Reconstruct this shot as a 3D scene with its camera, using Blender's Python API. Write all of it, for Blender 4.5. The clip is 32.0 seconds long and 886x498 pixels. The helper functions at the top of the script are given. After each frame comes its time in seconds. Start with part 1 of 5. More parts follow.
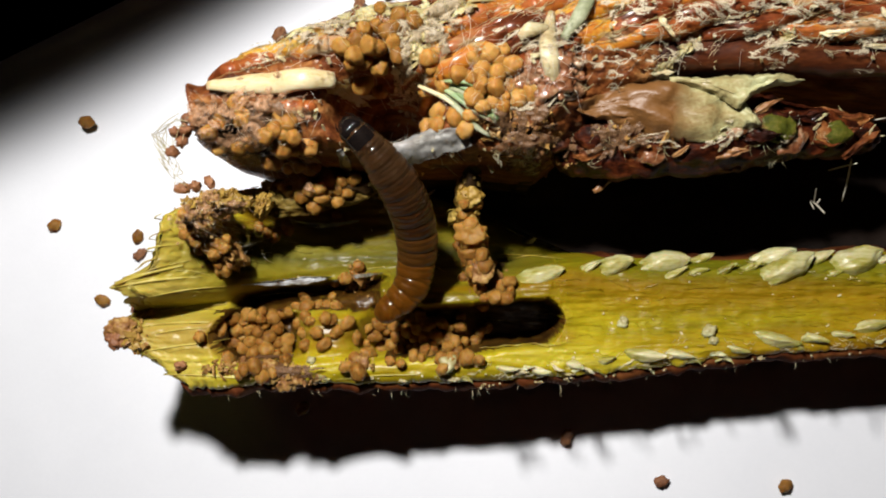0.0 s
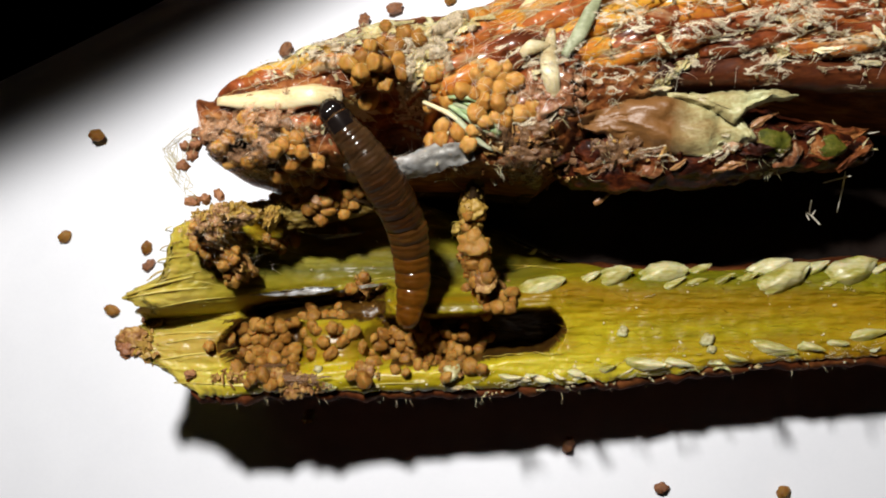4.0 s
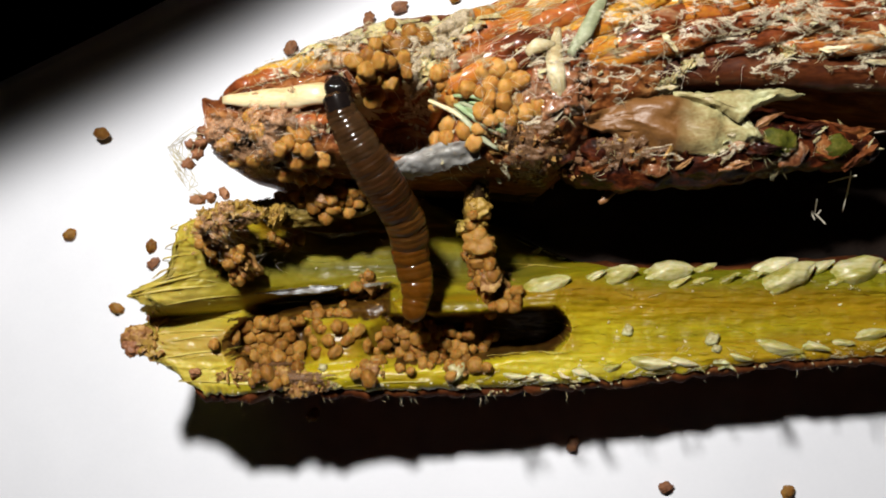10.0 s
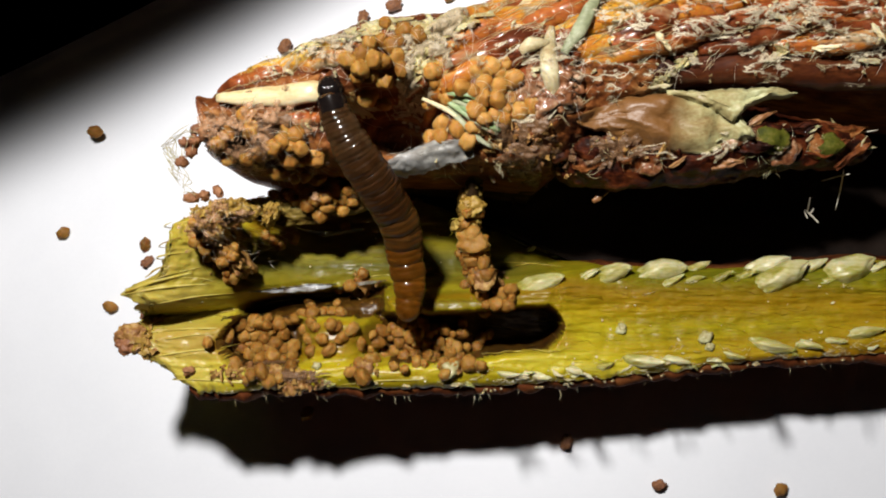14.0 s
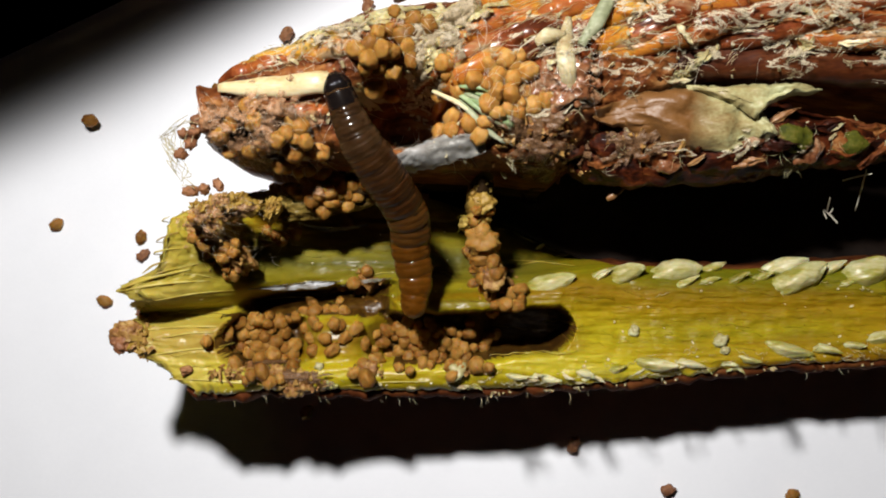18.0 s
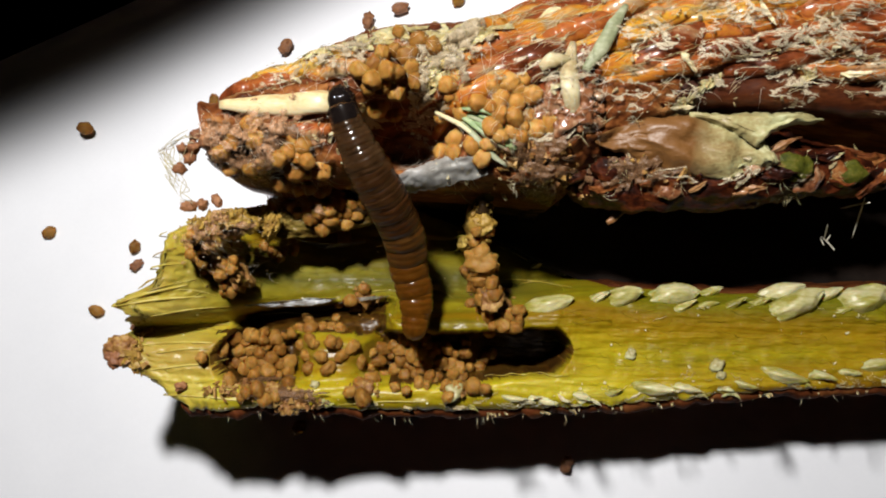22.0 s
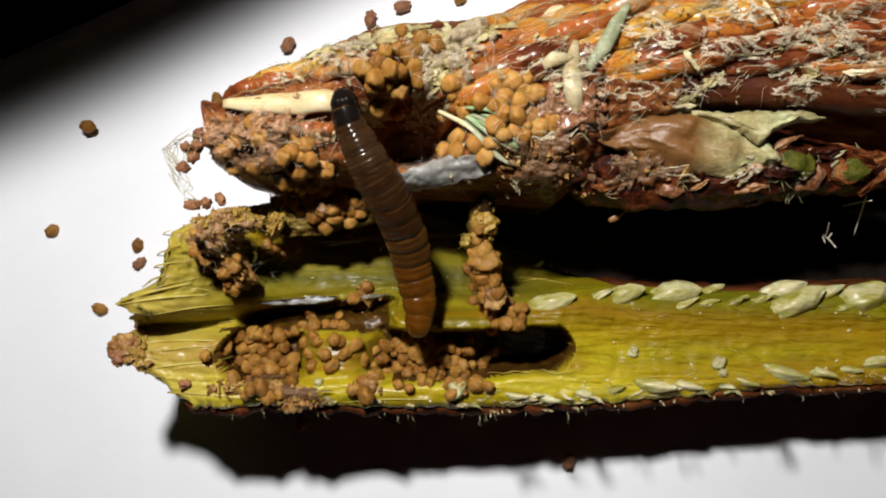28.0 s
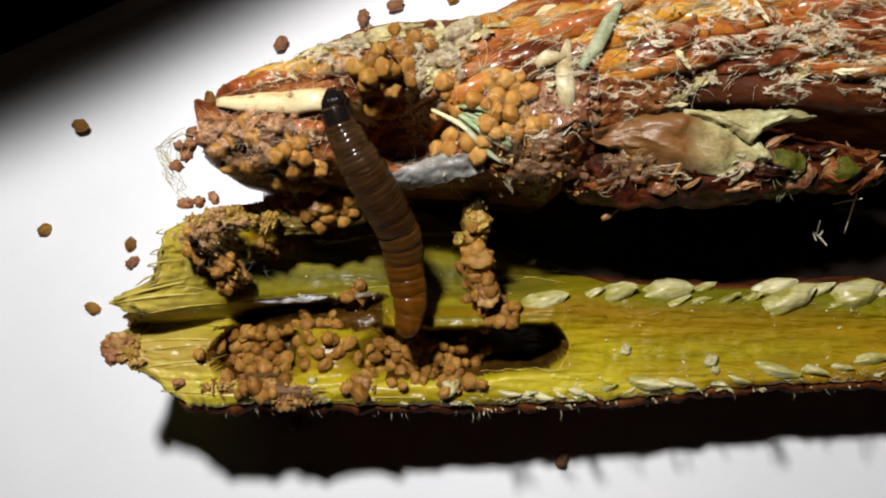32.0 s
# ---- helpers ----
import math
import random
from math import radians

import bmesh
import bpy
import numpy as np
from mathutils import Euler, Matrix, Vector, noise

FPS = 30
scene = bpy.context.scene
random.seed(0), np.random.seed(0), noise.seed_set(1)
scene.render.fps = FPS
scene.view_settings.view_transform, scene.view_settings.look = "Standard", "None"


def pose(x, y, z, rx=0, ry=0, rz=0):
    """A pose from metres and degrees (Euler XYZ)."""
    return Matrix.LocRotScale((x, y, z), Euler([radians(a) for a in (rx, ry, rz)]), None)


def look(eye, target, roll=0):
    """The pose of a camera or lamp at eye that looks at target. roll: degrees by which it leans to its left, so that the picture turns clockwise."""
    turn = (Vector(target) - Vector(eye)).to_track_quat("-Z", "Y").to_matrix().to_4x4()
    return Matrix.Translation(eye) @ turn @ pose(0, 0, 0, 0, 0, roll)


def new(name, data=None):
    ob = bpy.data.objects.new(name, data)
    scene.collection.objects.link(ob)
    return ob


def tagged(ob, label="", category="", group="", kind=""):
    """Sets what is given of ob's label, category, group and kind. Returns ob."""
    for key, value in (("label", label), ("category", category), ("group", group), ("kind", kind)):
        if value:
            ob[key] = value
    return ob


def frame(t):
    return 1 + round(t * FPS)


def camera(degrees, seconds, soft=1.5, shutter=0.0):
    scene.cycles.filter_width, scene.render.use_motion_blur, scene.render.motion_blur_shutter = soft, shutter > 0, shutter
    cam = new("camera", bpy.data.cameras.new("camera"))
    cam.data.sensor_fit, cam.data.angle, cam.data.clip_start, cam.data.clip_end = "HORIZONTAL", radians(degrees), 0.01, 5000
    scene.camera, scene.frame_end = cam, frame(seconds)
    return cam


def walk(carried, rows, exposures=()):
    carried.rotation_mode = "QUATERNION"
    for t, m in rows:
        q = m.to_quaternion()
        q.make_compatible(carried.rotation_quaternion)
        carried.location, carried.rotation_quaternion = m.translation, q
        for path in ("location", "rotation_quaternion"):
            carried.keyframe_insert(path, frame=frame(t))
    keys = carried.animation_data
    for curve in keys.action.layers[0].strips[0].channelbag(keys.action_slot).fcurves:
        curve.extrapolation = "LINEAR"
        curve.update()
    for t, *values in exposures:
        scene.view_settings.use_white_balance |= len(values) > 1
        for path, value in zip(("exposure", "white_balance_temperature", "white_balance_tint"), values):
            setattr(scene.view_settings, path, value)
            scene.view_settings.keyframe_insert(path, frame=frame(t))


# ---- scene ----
# A larva on a split stem, filmed from close above. Lengths below are millimetres; MM turns them into metres.
from mathutils.bvhtree import BVHTree

MM = 0.001
cam = camera(53.3, 32.0, 2.0)
CAM = [
    (0, 0.45, 0.08, 61.60, 1.41, 1.21, 0.03),
    (0.5, 0.38, 0.09, 61.66, 1.52, 1.24, 0.04),
    (1, 0.34, 0.12, 61.61, 1.38, 1.27, 0.03),
    (1.5, 0.27, 0.10, 61.47, 1.28, 1.27, 0.05),
    (2, 0.32, 0.09, 61.46, 1.37, 1.28, 0.07),
    (2.5, 0.38, 0.06, 61.58, 1.54, 1.14, 0.04),
    (3, 0.36, 0.03, 62.07, 1.76, 1.17, 0.03),
    (3.5, 0.36, 0.18, 62.71, 1.95, 1.29, -0.04),
    (5.5, 0.29, 0.14, 62.70, 2.01, 1.33, 0.04),
    (6, 0.35, 0.16, 62.85, 2.15, 1.38, -0.02),
    (6.5, 0.27, 0.15, 62.91, 2.07, 1.39, 0.00),
    (7, 0.30, 0.16, 62.73, 2.05, 1.42, 0.06),
    (7.5, 0.20, 0.25, 62.69, 1.91, 1.41, 0.08),
    (8, 0.19, 0.21, 62.72, 1.97, 1.43, 0.09),
    (8.5, 0.26, 0.24, 62.83, 2.04, 1.36, 0.10),
    (9, 0.24, 0.19, 62.87, 2.09, 1.38, 0.12),
    (9.5, 0.20, 0.17, 62.88, 2.06, 1.38, 0.10),
    (10, 0.23, 0.18, 62.70, 1.89, 1.48, 0.08),
    (10.5, 0.21, 0.17, 62.57, 1.89, 1.36, 0.07),
    (11, 0.25, 0.17, 62.72, 1.90, 1.28, 0.07),
    (11.5, 0.25, 0.14, 62.83, 1.90, 1.23, 0.07),
    (12, 0.25, 0.17, 62.91, 1.89, 1.17, 0.11),
    (12.5, 0.29, 0.16, 62.78, 1.81, 1.24, 0.08),
    (13, 0.21, 0.09, 62.55, 1.69, 1.27, 0.12),
    (13.5, 0.23, 0.17, 62.61, 1.62, 1.16, 0.11),
    (14, 0.30, 0.13, 62.73, 1.84, 1.17, 0.09),
    (14.5, 0.06, 0.15, 62.63, 1.75, 1.16, 0.25),
    (16.5, 0.00, -0.16, 62.16, 1.86, 0.82, 0.36),
    (17, -0.29, 0.06, 61.42, 1.35, 1.08, 0.68),
    (17.5, -0.64, 0.27, 61.35, 1.26, 1.02, 0.81),
    (18, -0.50, 0.56, 61.17, 1.22, 0.71, 0.64),
    (18.5, -0.63, 0.64, 61.52, 0.76, 1.03, 0.75),
    (19, -1.35, 0.68, 59.80, 0.54, 0.57, 1.51),
    (19.5, -1.11, 0.99, 60.04, 0.47, 0.22, 1.53),
    (20, -1.22, 1.78, 60.11, 0.69, -0.22, 1.42),
    (20.5, -1.30, 1.49, 60.79, 1.38, -0.12, 1.54),
    (21, -1.26, 1.47, 60.89, 1.32, -0.20, 1.48),
    (21.5, -1.10, 1.48, 61.03, 1.26, -0.23, 1.61),
    (22, -1.15, 1.47, 61.07, 1.36, -0.19, 1.70),
    (22.5, -1.18, 1.49, 61.19, 1.23, -0.27, 1.70),
    (23, -1.19, 1.47, 61.12, 1.35, -0.23, 1.84),
    (23.5, -1.13, 1.56, 61.31, 1.51, -0.04, 1.76),
    (24, -1.23, 1.49, 61.17, 1.52, 0.10, 1.86),
    (24.5, -1.28, 1.53, 61.25, 1.53, -0.05, 1.79),
    (25, -1.19, 1.49, 61.32, 1.60, -0.09, 1.77),
    (25.5, -1.20, 1.49, 61.20, 1.58, -0.18, 1.72),
    (27.5, -1.26, 1.62, 61.27, 1.26, -0.21, 1.67),
    (28, -1.30, 1.54, 61.21, 1.14, -0.19, 1.64),
    (28.5, -1.22, 1.46, 61.45, 1.38, -0.31, 1.63),
    (29, -1.23, 1.46, 61.51, 1.31, -0.32, 1.60),
    (29.5, -1.26, 1.49, 61.50, 1.32, -0.21, 1.64),
    (30, -1.10, 1.45, 61.63, 1.68, -0.37, 1.57),
    (30.5, -1.16, 1.48, 61.65, 1.62, -0.41, 1.57),
    (31, -1.24, 1.51, 61.40, 1.26, -0.41, 1.61),
    (31.5, -1.35, 1.52, 61.22, 1.13, -0.56, 1.56),
    (32, -1.32, 1.50, 61.34, 1.08, -0.65, 1.55),
]
walk(cam, [(t, pose(x * MM, y * MM, z * MM, a, b, c)) for t, x, y, z, a, b, c in CAM],
     [(0, 0.02), (9, 0.02), (12.5, -0.05), (15, -0.04), (17, -0.02), (19, -0.14), (20.5, -0.11), (25, -0.13), (28, -0.17), (32, -0.17)])

# ---- world and light ----
world = bpy.data.worlds.new("dark_room")
scene.world = world
world.use_nodes = True
world.node_tree.nodes["Background"].inputs[0].default_value = (0.75, 0.85, 1.0, 1)
world.node_tree.nodes["Background"].inputs[1].default_value = 0.0006

# the lamp beside the lens, a small bright source with a straight-cut beam whose border runs across the paper
LAMP = Vector((-14.0, 28.4, 74))
BEAM_A, BEAM_B = Vector((-37.2, 9.7, 0)), Vector((-9.5, 22.7, 0))
beam_along = (BEAM_B - BEAM_A).normalized()
beam_in = Vector((beam_along.y, -beam_along.x, 0))
beam_turn = math.atan2((BEAM_A - LAMP).dot(beam_in), LAMP.z) + radians(89)
torch = bpy.data.lights.new("torch", "SPOT")
torch.energy, torch.shadow_soft_size, torch.color = 0.335, 0.0026, (1.0, 0.965, 0.915)
torch.spot_size, torch.spot_blend = radians(178), 0.085
torch_ob = new("torch", torch)
torch_ob.matrix_world = look(LAMP * MM, (LAMP + 50 * (beam_in * math.sin(beam_turn) - Vector((0, 0, 1)) * math.cos(beam_turn))) * MM)


# ---- materials ----
def ramp_node(nt, stops):
    r = nt.nodes.new("ShaderNodeValToRGB")
    while len(r.color_ramp.elements) < len(stops):
        r.color_ramp.elements.new(0.5)
    for e, (p, c) in zip(r.color_ramp.elements, stops):
        e.position, e.color = p, (*c, 1)
    return r


def mat(name, stops, size=1.0, stretch=(1, 1, 1), rough=0.5, bump=0.3, fine=0.12, sss=0.0, sss_mm=0.4, spec=0.5, trans=0.0,
        coat=0.0, vary=0.0, spots=None, alpha=1.0, detail=6, turn=0, grain=0.25, band=None, coat_rough=0.09):
    """Noise through a colour ramp at one size (mm), a finer grain over it, bump from both; vary: by object, at random."""
    m = bpy.data.materials.new(name)
    m.use_nodes = True
    nt = m.node_tree
    n, l = nt.nodes, nt.links
    bs = n["Principled BSDF"]
    tc = n.new("ShaderNodeTexCoord")
    mp = n.new("ShaderNodeMapping")
    mp.inputs["Scale"].default_value = stretch
    mp.inputs["Rotation"].default_value = (0, 0, radians(turn))
    l.new(tc.outputs["Object"], mp.inputs["Vector"])
    big = n.new("ShaderNodeTexNoise")
    big.inputs["Scale"].default_value = 1000 / size
    big.inputs["Detail"].default_value = detail
    big.inputs["Roughness"].default_value = 0.6
    l.new(mp.outputs[0], big.inputs["Vector"])
    small = n.new("ShaderNodeTexNoise")
    small.inputs["Scale"].default_value = 1000 / fine
    small.inputs["Detail"].default_value = 3
    l.new(mp.outputs[0], small.inputs["Vector"])
    r = ramp_node(nt, stops)
    add = n.new("ShaderNodeMath")
    add.operation = "MULTIPLY_ADD"
    l.new(small.outputs[0], add.inputs[0])
    add.inputs[1].default_value = grain
    l.new(big.outputs[0], add.inputs[2])
    sub = n.new("ShaderNodeMath")
    sub.operation = "SUBTRACT"
    l.new(add.outputs[0], sub.inputs[0])
    sub.inputs[1].default_value = grain / 2
    last = sub
    if vary:
        oi = n.new("ShaderNodeObjectInfo")
        va = n.new("ShaderNodeMath")
        va.operation = "MULTIPLY_ADD"
        l.new(oi.outputs["Random"], va.inputs[0])
        va.inputs[1].default_value = vary
        l.new(sub.outputs[0], va.inputs[2])
        vs = n.new("ShaderNodeMath")
        vs.operation = "SUBTRACT"
        l.new(va.outputs[0], vs.inputs[0])
        vs.inputs[1].default_value = vary / 2
        last = vs
    l.new(last.outputs[0], r.inputs[0])
    colour = r.outputs[0]
    if spots:
        sc, col, lo, hi = spots
        sp = n.new("ShaderNodeTexNoise")
        sp.inputs["Scale"].default_value = 1000 / sc
        sp.inputs["Detail"].default_value = 4
        l.new(mp.outputs[0], sp.inputs["Vector"])
        mr = n.new("ShaderNodeMapRange")
        mr.inputs[1].default_value, mr.inputs[2].default_value = lo, hi
        l.new(sp.outputs[0], mr.inputs[0])
        mx = n.new("ShaderNodeMix")
        mx.data_type = "RGBA"
        l.new(mr.outputs[0], mx.inputs[0])
        l.new(colour, mx.inputs[6])
        mx.inputs[7].default_value = (*col, 1)
        colour = mx.outputs[2]
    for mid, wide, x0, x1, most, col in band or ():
        # a stripe, stain and painted shade alike, along the fibres at one distance across them, between x0 and x1
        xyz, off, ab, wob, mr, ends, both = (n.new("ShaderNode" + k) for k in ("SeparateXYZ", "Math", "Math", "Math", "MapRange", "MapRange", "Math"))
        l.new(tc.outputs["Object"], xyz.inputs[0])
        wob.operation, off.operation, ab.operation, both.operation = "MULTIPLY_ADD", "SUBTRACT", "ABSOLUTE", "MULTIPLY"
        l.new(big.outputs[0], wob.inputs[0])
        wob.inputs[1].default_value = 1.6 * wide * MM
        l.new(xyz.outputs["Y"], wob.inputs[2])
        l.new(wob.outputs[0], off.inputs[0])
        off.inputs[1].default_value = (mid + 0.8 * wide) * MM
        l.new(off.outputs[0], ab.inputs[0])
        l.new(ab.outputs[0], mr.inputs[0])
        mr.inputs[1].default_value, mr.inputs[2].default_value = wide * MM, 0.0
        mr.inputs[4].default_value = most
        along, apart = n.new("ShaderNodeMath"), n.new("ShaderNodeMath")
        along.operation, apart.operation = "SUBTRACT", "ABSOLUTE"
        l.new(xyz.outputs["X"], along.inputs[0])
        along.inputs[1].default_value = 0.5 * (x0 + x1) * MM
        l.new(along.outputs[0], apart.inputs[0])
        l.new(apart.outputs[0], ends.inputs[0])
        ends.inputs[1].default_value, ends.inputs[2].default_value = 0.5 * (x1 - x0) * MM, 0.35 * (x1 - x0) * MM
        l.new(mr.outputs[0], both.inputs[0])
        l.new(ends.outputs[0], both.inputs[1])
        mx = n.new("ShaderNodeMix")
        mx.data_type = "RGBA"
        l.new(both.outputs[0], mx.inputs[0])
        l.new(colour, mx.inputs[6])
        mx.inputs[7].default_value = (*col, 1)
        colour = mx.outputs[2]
    l.new(colour, bs.inputs["Base Color"])
    rr = n.new("ShaderNodeMapRange")
    rr.inputs[3].default_value, rr.inputs[4].default_value = rough - 0.12, rough + 0.12
    l.new(small.outputs[0], rr.inputs[0])
    l.new(rr.outputs[0], bs.inputs["Roughness"])
    bs.inputs["Specular IOR Level"].default_value = spec
    bs.inputs["Subsurface Weight"].default_value = sss
    bs.inputs["Subsurface Radius"].default_value = (1.0, 0.55, 0.25)
    bs.inputs["Subsurface Scale"].default_value = sss_mm * MM
    bs.inputs["Transmission Weight"].default_value = trans
    bs.inputs["Coat Weight"].default_value = coat
    bs.inputs["Coat Roughness"].default_value = coat_rough
    bs.inputs["Alpha"].default_value = alpha
    if bump:
        b1 = n.new("ShaderNodeBump")
        b1.inputs["Strength"].default_value = bump
        b1.inputs["Distance"].default_value = 0.12 * MM
        l.new(add.outputs[0], b1.inputs["Height"])
        l.new(b1.outputs[0], bs.inputs["Normal"])
    return m


M_PAPER = mat("paper", [(0.3, (0.78, 0.80, 0.86)), (0.7, (0.83, 0.85, 0.91))], 9, rough=0.75, bump=0.12, fine=0.25, spec=0.2)
M_TABLE = mat("dark_table", [(0.3, (0.0010, 0.0008, 0.0008)), (0.7, (0.0022, 0.0018, 0.0017))], 30, (0.2, 1, 1), rough=0.9, bump=0.1, spec=0.0)
# last two bands: greener tissue, also darkened to stand in for shade on it
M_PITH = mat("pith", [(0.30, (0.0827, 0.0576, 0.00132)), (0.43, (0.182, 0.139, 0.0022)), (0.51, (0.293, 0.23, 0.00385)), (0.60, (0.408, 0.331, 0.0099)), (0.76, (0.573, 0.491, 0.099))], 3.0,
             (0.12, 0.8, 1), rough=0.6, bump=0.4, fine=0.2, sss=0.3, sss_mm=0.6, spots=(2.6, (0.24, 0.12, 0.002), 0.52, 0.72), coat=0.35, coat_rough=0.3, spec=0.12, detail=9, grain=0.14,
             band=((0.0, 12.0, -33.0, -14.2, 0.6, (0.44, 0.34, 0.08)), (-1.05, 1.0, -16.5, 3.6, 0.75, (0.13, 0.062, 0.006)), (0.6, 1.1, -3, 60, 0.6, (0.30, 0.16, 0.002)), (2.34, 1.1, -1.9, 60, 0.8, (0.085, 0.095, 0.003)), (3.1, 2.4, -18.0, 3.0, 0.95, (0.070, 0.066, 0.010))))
# frass-brown gallery wall, darkened further to stand in for the shade inside
M_STAINED_SHADED = mat("stained_shaded_wall", [(0.3, (0.021, 0.00819, 0.00112)), (0.5, (0.0595, 0.0252, 0.00224)), (0.7, (0.119, 0.063, 0.0056))], 1.2, (0.5, 1, 1), rough=0.5, bump=0.9, fine=0.15, sss=0.2, coat=0.3, coat_rough=0.3, spec=0.15, detail=8)
M_YELLOW_CRUMB = mat("yellow_crumb", [(0.3, (0.15, 0.07, 0.010)), (0.5, (0.32, 0.195, 0.030)), (0.7, (0.45, 0.33, 0.09))], 0.9, rough=0.55, bump=0.8, fine=0.1)
M_OLIVE_WEB = mat("olive_web", [(0.32, (0.035, 0.018, 0.004)), (0.46, (0.10, 0.062, 0.012)), (0.58, (0.19, 0.135, 0.030)), (0.74, (0.34, 0.28, 0.12))], 0.9, (0.5, 1, 1), rough=0.6, bump=0.9, coat=0.12, spec=0.12, detail=9, sss=0.15)
M_BARK = mat("bark", [(0.3, (0.027, 0.006, 0.0024)), (0.5, (0.078, 0.0204, 0.006)), (0.7, (0.15, 0.057, 0.0156))], 1.2, (0.3, 1, 1), rough=0.75, bump=0.6, detail=9, spec=0.05)
# near-black, for the added strip that plays the gap's shade
M_GAP_SHADE = mat("gap_shade", [(0.3, (0.006, 0.004, 0.003)), (0.7, (0.018, 0.011, 0.008))], 2.0, (0.3, 1, 1), rough=0.8, bump=0.8, spec=0.1)
M_CRUST = mat("brown_crust", [(0.30, (0.0286, 0.0072, 0.00259)), (0.44, (0.095, 0.0252, 0.00674)), (0.54, (0.19, 0.0612, 0.0155)), (0.66, (0.304, 0.137, 0.0441)), (0.8, (0.437, 0.274, 0.119))], 1.1,
              (0.5, 1, 1), rough=0.6, bump=1.0, fine=0.12, coat=0.12, spec=0.12, detail=10)
M_SCALE = mat("scale_leaf", [(0.26, (0.0712, 0.0152, 0.00435)), (0.40, (0.199, 0.0471, 0.012)), (0.52, (0.314, 0.0913, 0.0206)), (0.62, (0.399, 0.145, 0.0163)), (0.72, (0.475, 0.243, 0.0245)), (0.86, (0.437, 0.305, 0.0816))],
              2.2, (0.4, 1, 1), rough=0.5, bump=0.6, fine=0.16, vary=0.34, sss=0.3, sss_mm=0.3, coat=0.45, coat_rough=0.22, spec=0.1, spots=(1.1, (0.32, 0.22, 0.12), 0.56, 0.68), detail=8)
M_ROLL = mat("roll_skin", [(0.30, (0.0212, 0.00491, 0.00186)), (0.50, (0.0604, 0.0142, 0.00409)), (0.70, (0.132, 0.0379, 0.00893))], 1.8, (0.35, 1, 1), rough=0.5, bump=0.6, coat=0.3, coat_rough=0.25, spec=0.2, sss=0.2, detail=8)
M_CREAM = mat("cream_web", [(0.30, (0.272, 0.188, 0.068)), (0.46, (0.4, 0.321, 0.143)), (0.60, (0.48, 0.416, 0.224)), (0.78, (0.56, 0.517, 0.34))], 0.9, (0.6, 1, 1), rough=0.5, bump=0.6, fine=0.13, sss=0.3, sss_mm=0.3, coat=0.2, coat_rough=0.3, detail=9)
M_PALE = mat("pale_fibre", [(0.3, (0.238, 0.165, 0.068)), (0.5, (0.425, 0.354, 0.197)), (0.75, (0.595, 0.544, 0.367))], 0.8, (0.3, 1, 1), rough=0.5, bump=0.5, sss=0.2)
M_STRAW = mat("straw", [(0.3, (0.22, 0.13, 0.01)), (0.5, (0.42, 0.33, 0.05)), (0.7, (0.62, 0.54, 0.20))], 1.2, (0.25, 1, 1), rough=0.45, bump=0.4, sss=0.1)
M_IVORY = mat("ivory", [(0.25, (0.35, 0.221, 0.0736)), (0.45, (0.552, 0.46, 0.258)), (0.7, (0.644, 0.57, 0.386))], 1.4, (0.3, 1, 1), rough=0.4, bump=0.4, sss=0.2, spots=(0.5, (0.24, 0.15, 0.06), 0.60, 0.72))
M_WHITESCALE = mat("white_scale", [(0.32, (0.156, 0.135, 0.0049)), (0.44, (0.272, 0.247, 0.0408)), (0.54, (0.408, 0.374, 0.163)), (0.72, (0.584, 0.542, 0.343))], 1.1, (0.25, 1.3, 1), rough=0.5, bump=0.5, sss=0.4, coat=0.4, coat_rough=0.3, detail=8)
M_FRASS = mat("frass", [(0.25, (0.152, 0.064, 0.011)), (0.48, (0.237, 0.114, 0.0205)), (0.72, (0.323, 0.175, 0.0393))], 1.3, rough=0.55, bump=0.3, fine=0.14, vary=0.34, sss=0.8, sss_mm=0.35, spec=0.15, coat=0.05, coat_rough=0.35)
M_FRASS_PALE = mat("pale_frass", [(0.25, (0.247, 0.109, 0.0213)), (0.48, (0.334, 0.164, 0.0348)), (0.72, (0.434, 0.245, 0.0725))], 1.3, rough=0.55, bump=0.3, fine=0.14, vary=0.32, sss=0.8, sss_mm=0.35, spec=0.15, coat=0.05, coat_rough=0.35)
M_FRASS_DRY = mat("dry_frass", [(0.25, (0.1, 0.0333, 0.0144)), (0.5, (0.22, 0.0855, 0.032)), (0.75, (0.34, 0.162, 0.064))], 0.5, rough=0.6, bump=0.6, vary=0.2)
M_CRUMB = mat("crumb", [(0.25, (0.09, 0.0285, 0.009)), (0.45, (0.22, 0.095, 0.0225)), (0.6, (0.36, 0.209, 0.054)), (0.75, (0.5, 0.361, 0.144))], 0.8, rough=0.6, bump=0.8, fine=0.1)
M_SILK = mat("silk", [(0.3, (0.46, 0.41, 0.32)), (0.7, (0.66, 0.62, 0.52))], 0.5, rough=0.35, bump=0.0, sss=0.0)
M_FILM = mat("silk_film", [(0.30, (0.30, 0.29, 0.26)), (0.5, (0.42, 0.42, 0.40)), (0.7, (0.58, 0.59, 0.60))], 1.6, (0.25, 1, 1), rough=0.4, bump=0.1, alpha=0.5, detail=6)
M_LEAF = mat("dry_leaf", [(0.28, (0.206, 0.132, 0.0482)), (0.42, (0.329, 0.281, 0.124)), (0.52, (0.402, 0.395, 0.203)), (0.70, (0.495, 0.526, 0.322))], 2.2, (0.6, 1, 1), rough=0.5, bump=1.0, coat=0.15, coat_rough=0.35)
